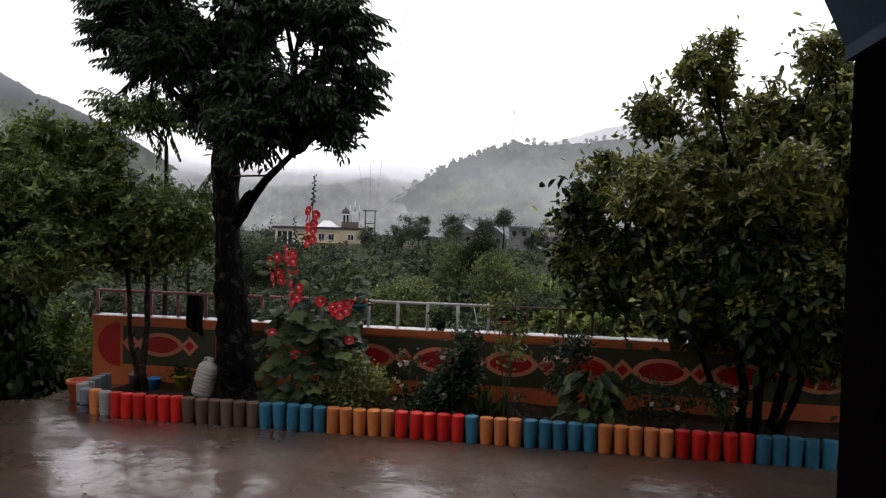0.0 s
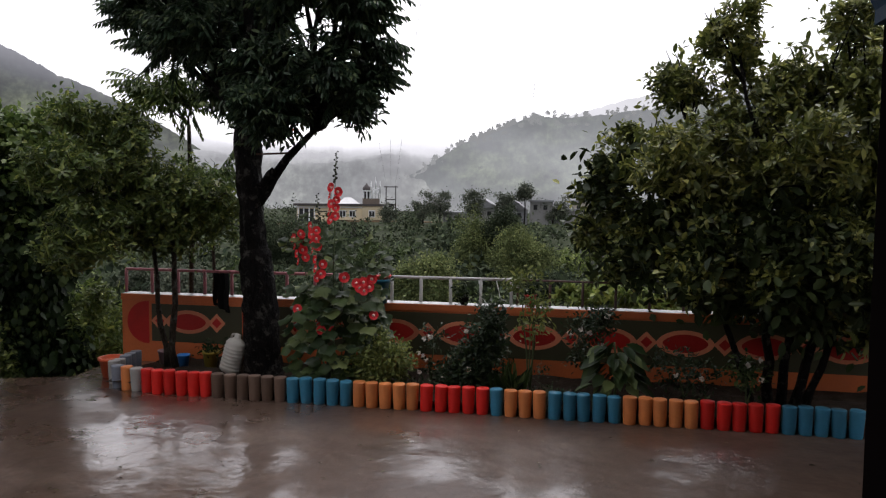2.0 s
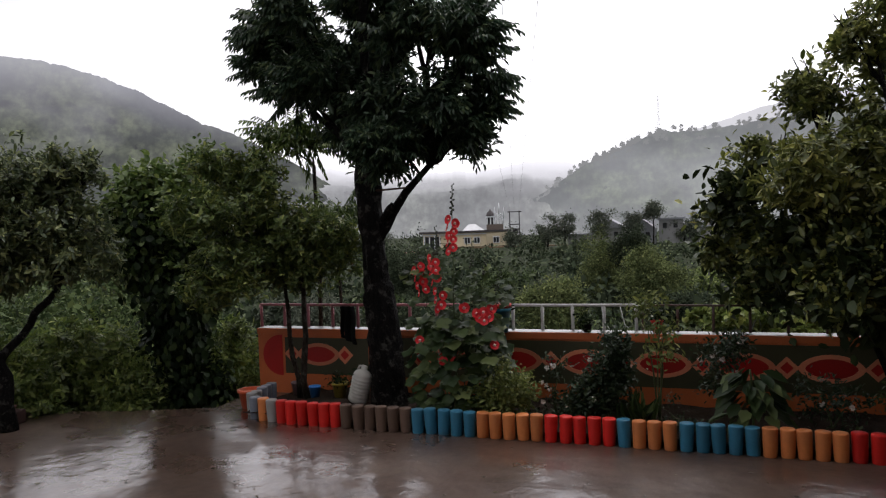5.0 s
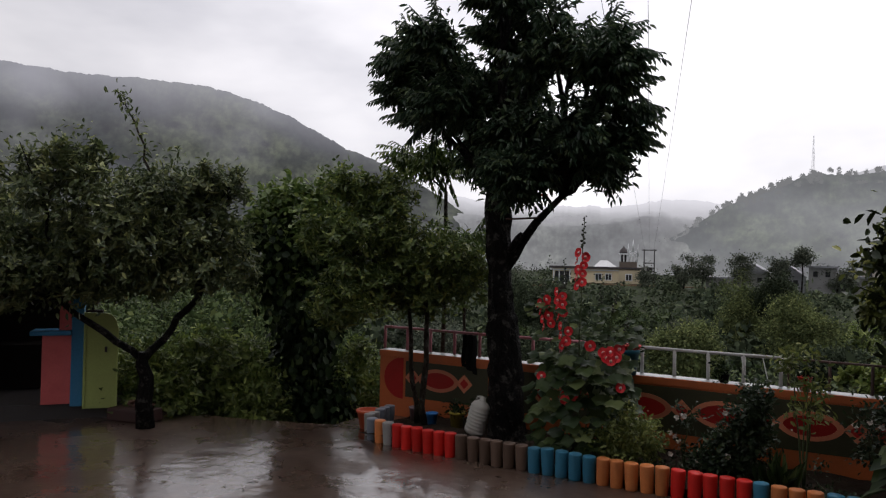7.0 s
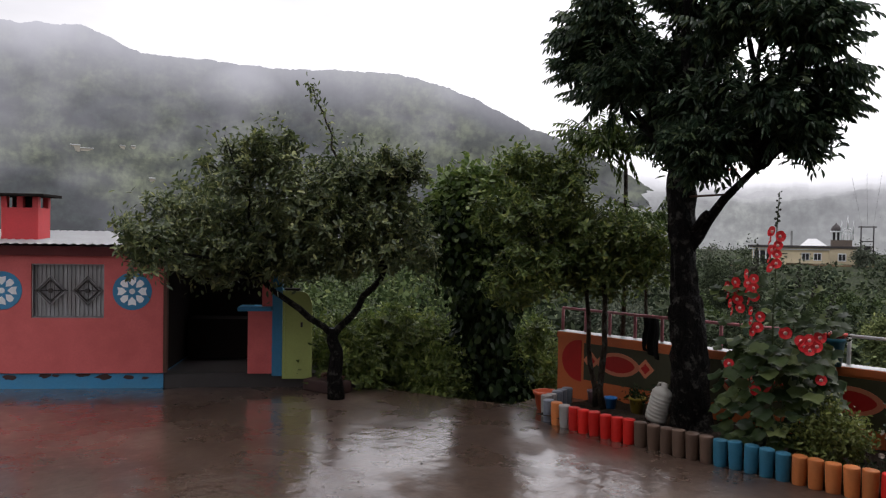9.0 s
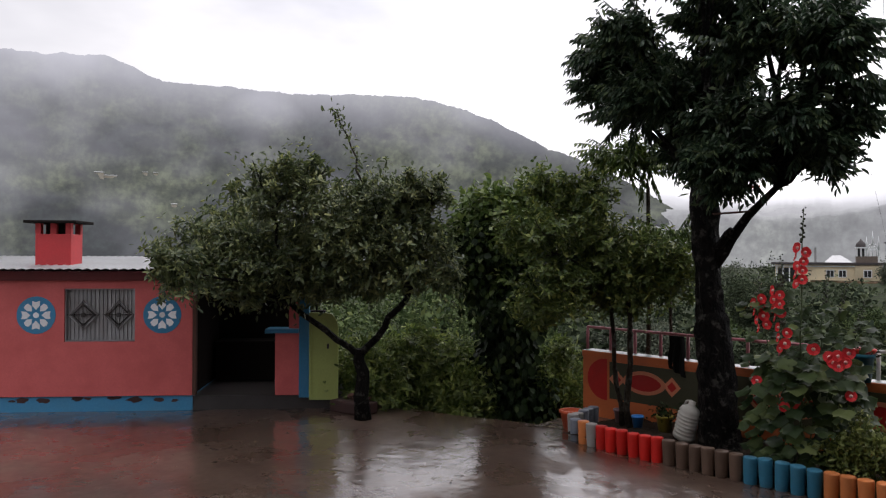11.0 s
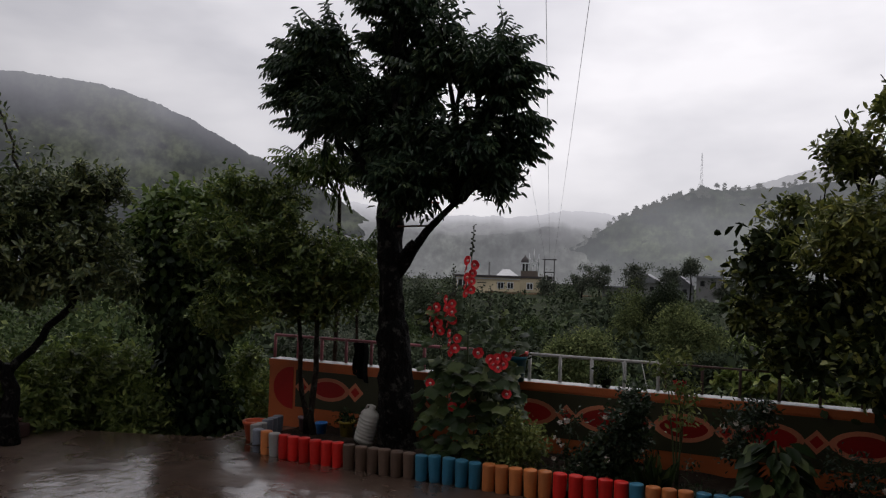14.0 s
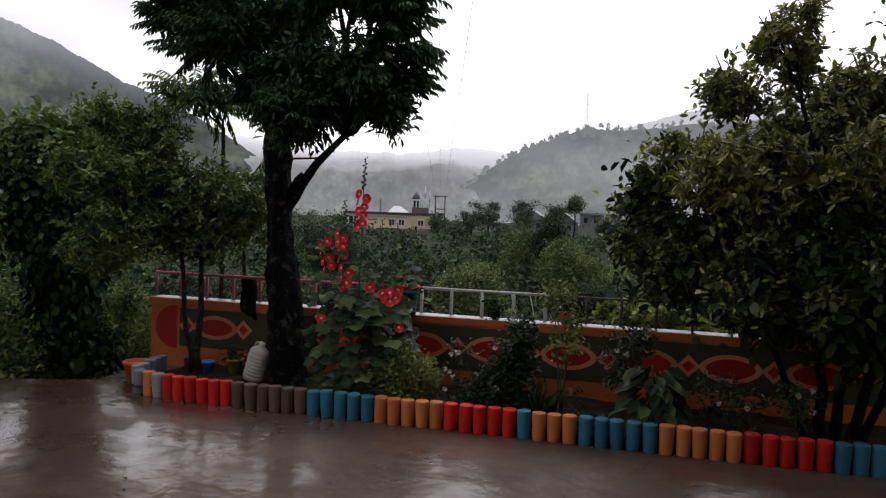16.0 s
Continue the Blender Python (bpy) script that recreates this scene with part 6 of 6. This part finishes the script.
def hollyhock():
    base = Vector((-2.72, 8.42, 0.08))
    h = thing("hollyhock", base, "tall hollyhock with red blooms on dark stalks and broad lobed leaves", "flowering plant")
    rng = random.Random(21)
    # top of the stalk, thickness, blooms from and to
    stalks = [((-2.68, 8.40, 2.71), 0.012, 1.93, 2.30), ((-3.14, 8.36, 1.84), 0.010, 1.46, 1.78), ((-2.95, 8.44, 1.94), 0.010, 1.58, 1.87), ((-2.86, 8.34, 1.56), 0.010, 1.28, 1.50), ((-2.95, 8.5, 2.24), 0.007, 0, 0), ((-2.30, 8.45, 2.0), 0.008, 0, 0), ((-2.15, 8.5, 1.8), 0.008, 0, 0), ((-2.5, 8.5, 2.05), 0.008, 0, 0), ((-3.2, 8.5, 2.0), 0.006, 0, 0)]
    fm = flower_mesh()

    def bloom(at, way, size):
        ob = new("flower", fm)
        ob.parent = h
        ob.location, ob.scale = Vector(at) - base, (size, size, size)
        ob.rotation_euler = Vector(way).to_track_quat("Z", "Y").to_euler()

    upper = bmesh.new()
    for top, r, f0, f1 in stalks:
        top = Vector(top)
        foot = base + Vector(((top.x - base.x) * 0.25, rng.uniform(-0.1, 0.1), 0))
        pts = bent(foot, top, 0.02, 8, 0.015, rng)
        part("stalk", tube(pts, [r * (1.1 - 0.09 * k) for k in range(9)], 6), M_STEM, h)

        def along(z):
            u = max(0.0, min((z - foot.z) / (top.z - foot.z), 1.0)) * 8
            k = min(int(u), 7)
            return pts[k].lerp(pts[k + 1], u - k)

        bm = bmesh.new()
        reach = top.z - (f1 + 0.04 if f1 else top.z - 0.35)
        for k in range(16):
            at = along(top.z - reach * k / 16)
            bmesh.ops.create_icosphere(bm, subdivisions=1, radius=0.009 + 0.0006 * k, matrix=Matrix.Translation(at + Vector((math.cos(k * 2.4), math.sin(k * 2.4), 0.2)) * 0.018))
        part("bud_spike", bm, M_BUD, h, "dark green buds")["kind"] = "stuff"
        if f1:
            n = max(4, int((f1 - f0) / 0.040))
            for k in range(n):
                a = -1.57 + (0.75 if k % 2 else -0.75) + rng.uniform(-0.35, 0.35)
                bloom(along(f0 + (f1 - f0) * k / (n - 1)) + Vector((math.cos(a) * 0.05, math.sin(a) * 0.05, 0)), (math.cos(a), math.sin(a), rng.uniform(0.0, 0.3)), rng.uniform(0.66, 0.86))
        for k in range(14 if not f1 else 7):
            at = along(rng.uniform(1.05, f0 - 0.05 if f1 else top.z - 0.2))
            a = rng.uniform(0, 6.28)
            out = Vector((math.cos(a), 0.6 * math.sin(a) - 0.2, rng.uniform(-0.1, 0.3)))
            tip = at + out * rng.uniform(0.08, 0.2)
            tube([at, at.lerp(tip, 0.5) + Vector((0, 0, 0.02)), tip], 0.003, 4, upper)
            lobed_leaf(upper, tip, out + Vector((0, -0.3, -0.5)), Vector((rng.uniform(-0.3, 0.3), -0.4, 0.8)), rng.uniform(0.08, 0.15), rng)
    for at in ((-2.555, 8.30, 1.309), (-2.408, 8.3, 1.248), (-2.327, 8.3, 1.263), (-2.24, 8.32, 1.297), (-2.315, 8.28, 1.17), (-2.37, 8.3, 1.20), (-2.26, 8.3, 1.21), (-2.183, 8.2, 0.913), (-2.731, 8.05, 0.75), (-3.068, 8.2, 0.949)):
        bloom(at, (rng.uniform(-0.4, 0.4), -1, 0.25), rng.uniform(0.7, 1.0))
    part("foliage", upper, M_HOLLY, h, "small lobed leaves on the stalks")
    lower = bmesh.new()
    for k in range(300):
        z = 0.16 + 1.02 * rng.random()
        wide = 0.64 * (1.0 - 0.55 * max(0.0, z - 0.65)) * (0.75 + 0.5 * min(z, 0.5))
        a = rng.uniform(0, 6.28)
        r = wide * rng.random() ** 0.45
        at = base + Vector((0.06 + r * math.cos(a), 0.62 * r * math.sin(a), z - 0.02))
        out = Vector((0.7 * math.cos(a) + rng.uniform(-0.5, 0.5), 0.7 * math.sin(a) - 0.55, -0.75 + rng.uniform(-0.35, 0.45)))
        lobed_leaf(lower, at, out, Vector((out.x * 0.7, out.y * 0.7 - 0.2, 0.75)), rng.uniform(0.10, 0.21), rng)
    part("foliage", lower, M_HOLLY, h, "broad lobed dull green leaves")


def shrub(name, base, lobes, sprays, per, size, slim, mat, label, seed, blooms=0, droop=0.1, petal=None, stem_r=0.01):
    s = thing(name, base, label, "plant")
    rng = random.Random(seed)
    for l in lobes:
        part("stem", tube(bent(base, l[:3], 0.03, 5, 0.015, rng), [stem_r, stem_r * 0.9, stem_r * 0.8, stem_r * 0.7, stem_r * 0.6, stem_r * 0.4], 5), M_STEM, s)
    part("foliage", leaves("foliage", *crown(lobes, sprays, per, size, slim, np.random.default_rng(seed), droop, 0.9, 0.8, 0.3, 0.2, tuft=4)), mat, s)
    for k in range(blooms):
        l = lobes[k % len(lobes)]
        g = np.random.default_rng(seed + k)
        c = np.array(l[:3]) + np.array([g.uniform(-1, 1) * l[3], -l[3] * 0.9, g.uniform(-0.7, 1) * l[4]])
        w = unit(g.normal(size=(12, 3)) + [0, -0.4, 0.3])
        part("flower", leaves("flower", np.tile(c, (12, 1)), w, g.normal(size=(12, 3)), np.full(12, 0.035), np.full(12, 0.03)), petal or M_PETALPALE, s, "small pale bloom")
    return s


def pot(name, at, r, h, mat, label, plant=None, seed=0, rim=True, dish=False):
    p = thing(name, at, label, "pot", "pots and tubs")
    prof = [(r * 0.72, 0), (r * 0.98, h * 0.85)] + ([(r * 1.08, h * 0.86), (r * 1.08, h)] if rim else [(r, h)]) + [(r * 0.9, h), (r * 0.88, h * 0.86), (0, h * 0.85)]
    part("body", lathe(prof, at, 18), mat, p)
    if dish:
        part("dish", lathe([(r * 1.04, 0.0), (r * 1.18, 0.03), (r * 1.18, 0.05), (r, 0.052)], (at[0], at[1], at[2] + h + 0.002), 18), M_PLRED, p, "red plastic dish")
    if plant:
        g = np.random.default_rng(seed)
        lob = [(at[0], at[1], at[2] + h + plant * 0.4, plant * 0.6, plant * 0.5)]
        part("plant", leaves("plant", *crown(lob, 40, 5, 0.05, 0.5, g, 0.1, 0.9, 1.0, 0.2, 0.2)), M_IVY, p, "small green plant")["kind"] = "stuff"


def bed_things():
    shrub("light_shrub", (-2.05, 8.25, 0.08), [(-2.15, 8.25, 0.35, 0.22, 0.2), (-1.95, 8.25, 0.42, 0.16, 0.2), (-2.1, 8.2, 0.6, 0.1, 0.14), (-2.3, 8.2, 0.28, 0.15, 0.12)], 420, 7, 0.06, 0.45, M_LIME, "low light green feathery shrub", 31)
    shrub("pale_rose", (-1.62, 8.6, 0.08), [(-1.65, 8.6, 0.42, 0.13, 0.14), (-1.60, 8.6, 0.62, 0.12, 0.1), (-1.5, 8.5, 0.2, 0.2, 0.1)], 70, 5, 0.05, 0.55, M_DARKSHRUB, "thin rose bush with small pale blooms", 32, 9)
    shrub("dark_shrub", (-1.0, 8.5, 0.08), [(-1.1, 8.5, 0.3, 0.28, 0.22), (-0.98, 8.5, 0.6, 0.2, 0.2), (-0.92, 8.5, 0.9, 0.14, 0.16), (-1.3, 8.45, 0.2, 0.2, 0.12)], 560, 8, 0.065, 0.5, M_DARKSHRUB, "dark cone-shaped shrub with small leaves", 33, 2)
    s = thing("strap_leaf_plant", (-0.68, 8.3, 0.08), "clump of arching strap-shaped leaves", "plant")
    g = np.random.default_rng(34)
    n = 34
    part("foliage", leaves("foliage", np.array([-0.68, 8.3, 0.08]) + g.normal(size=(n, 3)) * [0.08, 0.05, 0.0], g.normal(size=(n, 3)) * [0.35, 0.35, 0.05] + [0, 0, 1], g.normal(size=(n, 3)), g.uniform(0.25, 0.42, n), np.full(n, 0.035)), M_HOLLY, s)
    shrub("sapling", (-0.48, 8.45, 0.08), [(-0.5, 8.45, 0.85, 0.12, 0.12), (-0.45, 8.45, 1.12, 0.13, 0.1), (-0.4, 8.5, 1.35, 0.14, 0.12), (-0.62, 8.5, 1.3, 0.1, 0.08)], 60, 6, 0.08, 0.4, M_LIME, "slim sapling with a thin bare stem", 35, stem_r=0.011)
    shrub("white_rose", (0.12, 8.7, 0.08), [(0.05, 8.7, 0.75, 0.18, 0.18), (0.25, 8.6, 0.9, 0.18, 0.14), (0.15, 8.7, 0.5, 0.15, 0.2)], 130, 6, 0.06, 0.5, M_DARKSHRUB, "dark rose bush with white blooms", 36, 7)
    big = thing("large_leaf_plant", (0.42, 8.3, 0.08), "plant with large pale green drooping pointed leaves", "plant")
    g = np.random.default_rng(37)
    stem = bent((0.42, 8.3, 0.08), (0.40, 8.25, 0.72), 0.0, 6, 0.02, random.Random(37))
    part("stem", tube(stem, [0.016 - 0.001 * k for k in range(7)], 6), M_STEM, big)
    n = 70
    spin, up = g.uniform(0, 6.28, n), np.linspace(0.22, 0.70, n)
    out = np.stack([np.cos(spin), 0.8 * np.sin(spin) - 0.35, -0.25 - 0.5 * g.random(n)], 1)
    foot = np.stack([np.full(n, 0.41), np.full(n, 8.27), up], 1) + out * [0.14, 0.14, -0.05] * (1.2 - up)[:, None] * 1.5
    part("foliage", leaves("foliage", foot, out, np.tile([0, -0.3, 1.0], (n, 1)) + 0.2 * g.normal(size=(n, 3)), g.uniform(0.19, 0.29, n), g.uniform(0.09, 0.13, n)), M_HOLLY, big, "large pointed leaves")
    shrub("dark_creeper", (1.15, 8.6, 0.08), [(1.05, 8.6, 0.42, 0.2, 0.2), (1.3, 8.6, 0.3, 0.2, 0.18)], 90, 6, 0.06, 0.5, M_DARKSHRUB, "dark low creeper with one pale bloom", 38, 2)
    shrub("grey_leaf_plant", (1.75, 8.4, 0.08), [(1.72, 8.4, 0.5, 0.13, 0.16), (1.8, 8.4, 0.35, 0.12, 0.1)], 40, 6, 0.07, 0.5, M_HOLLY, "thin pale plant at the foot of the tree", 39, 3)
    shrub("ground_plants", (-0.2, 8.2, 0.08), [(-1.75, 8.15, 0.12, 0.3, 0.07), (-0.2, 8.15, 0.13, 0.25, 0.08), (-2.6, 8.05, 0.13, 0.2, 0.08), (0.9, 8.2, 0.12, 0.2, 0.06), (-0.45, 8.6, 0.2, 0.14, 0.12)], 200, 6, 0.05, 0.5, M_DARKSHRUB, "low dark ground plants behind the posts", 40, stem_r=0.004)
    # white jerry can, leaning on the trunk
    j = thing("plastic_can", (-4.12, 8.62, 0.10), "dirty white ribbed plastic can leaning on the tree", "plastic can")
    m = Matrix.Translation((-4.10, 8.58, 0.10)) @ Matrix.Rotation(radians(15), 4, "Y")
    prof = [(0.10, 0.0), (0.125, 0.02)]
    for k in range(7):
        prof += [(0.130, 0.048 + k * 0.042), (0.130, 0.060 + k * 0.042), (0.112, 0.070 + k * 0.042)]
    prof += [(0.125, 0.35), (0.10, 0.39), (0.05, 0.42), (0.04, 0.43), (0.04, 0.47), (0.0, 0.475)]
    part("body", lathe(prof, n=20, squash=0.85, m=m), M_JUG, j)
    part("handle", tube([m @ Vector(p) for p in ((-0.08, 0, 0.39), (-0.07, 0, 0.45), (-0.02, 0, 0.47), (0.02, 0, 0.45))], 0.014, 7), M_JUG, j)
    pot("blue_pot", (-4.80, 8.75, 0.09), 0.075, 0.15, M_PLBLUE, "small blue plastic tub on the soil")
    pot("yellow_pot", (-4.46, 8.8, 0.09), 0.10, 0.20, M_PLYELLOW, "dull yellow plastic pot on the soil", 0.08, 3)
    pot("yellow_pot", (-4.24, 8.95, 0.09), 0.11, 0.20, M_PLYELLOW, "dull yellow plastic pot beside the white can", 0.08, 4)
    pot("mauve_pot", (-5.12, 8.85, 0.09), 0.08, 0.17, M_PLMAUVE, "faded mauve plastic pot by the thin stems")
    pot("red_tub", (-5.56, 8.42, 0.0), 0.15, 0.24, M_PLORANGE, "orange red plastic tub at the wall end")
    pot("hanging_pot", (-2.40, 9.22, WALL_TOP), 0.115, 0.30, M_PLTEAL, "teal plastic pot with red flowers on the wall", 0.14, 5, dish=True)
    pot("red_pot", (-0.555, 9.36, WALL_TOP), 0.072, 0.15, M_PLRED, "small red plastic pot on the wall coping", 0.07, 6)
    pot("dark_pot", (-1.37, 9.36, WALL_TOP), 0.06, 0.09, M_CLOTH, "small dark pot with a plant on the wall coping", 0.12, 7)
    bm = bmesh.new()
    c = bmesh.ops.create_grid(bm, x_segments=12, y_segments=14, size=0.5)
    for v in bm.verts:
        u, w = v.co.x, v.co.y
        v.co = Vector((-4.53 + u * (0.19 + 0.02 * (0.5 - w)) + 0.015 * math.sin(6 * w), WALL_Y - 0.05 + 0.03 * math.sin(u * 14) - 0.03 * w, 1.22 - (0.5 - w) * (0.46 + 0.10 * u)))
    bmesh.ops.solidify(bm, geom=bm.faces[:], thickness=0.015)
    solo("black_cloth", bm, M_CLOTH, (-4.53, WALL_Y - 0.05, 0.70), "black cloth hung over the wall rail", "cloth")
    bm = bmesh.new()
    tube([(-0.98, 9.43, 1.20), (-0.93, 9.40, 1.0), (-0.86, 9.2, 0.75), (-0.92, 9.1, 0.62), (-1.03, 9.1, 0.68)], 0.006, 5, bm)
    tube([(-1.2, 9.43, 1.2), (-1.17, 9.42, 1.02), (-1.1, 9.4, 0.92)], 0.006, 5, bm)
    solo("loose_wire", bm, M_WIRE, (-0.98, 9.3, 0.9), "pale loose wire tied to the rail", "wire")


courtyard()
litter()
land()
hills()
ridge_trees()
garden_wall()
wall_rail()
kerb()
bed()
outbuilding()
veranda()
trees()
bushes()
far_woods()
village()
hollyhock()
bed_things()
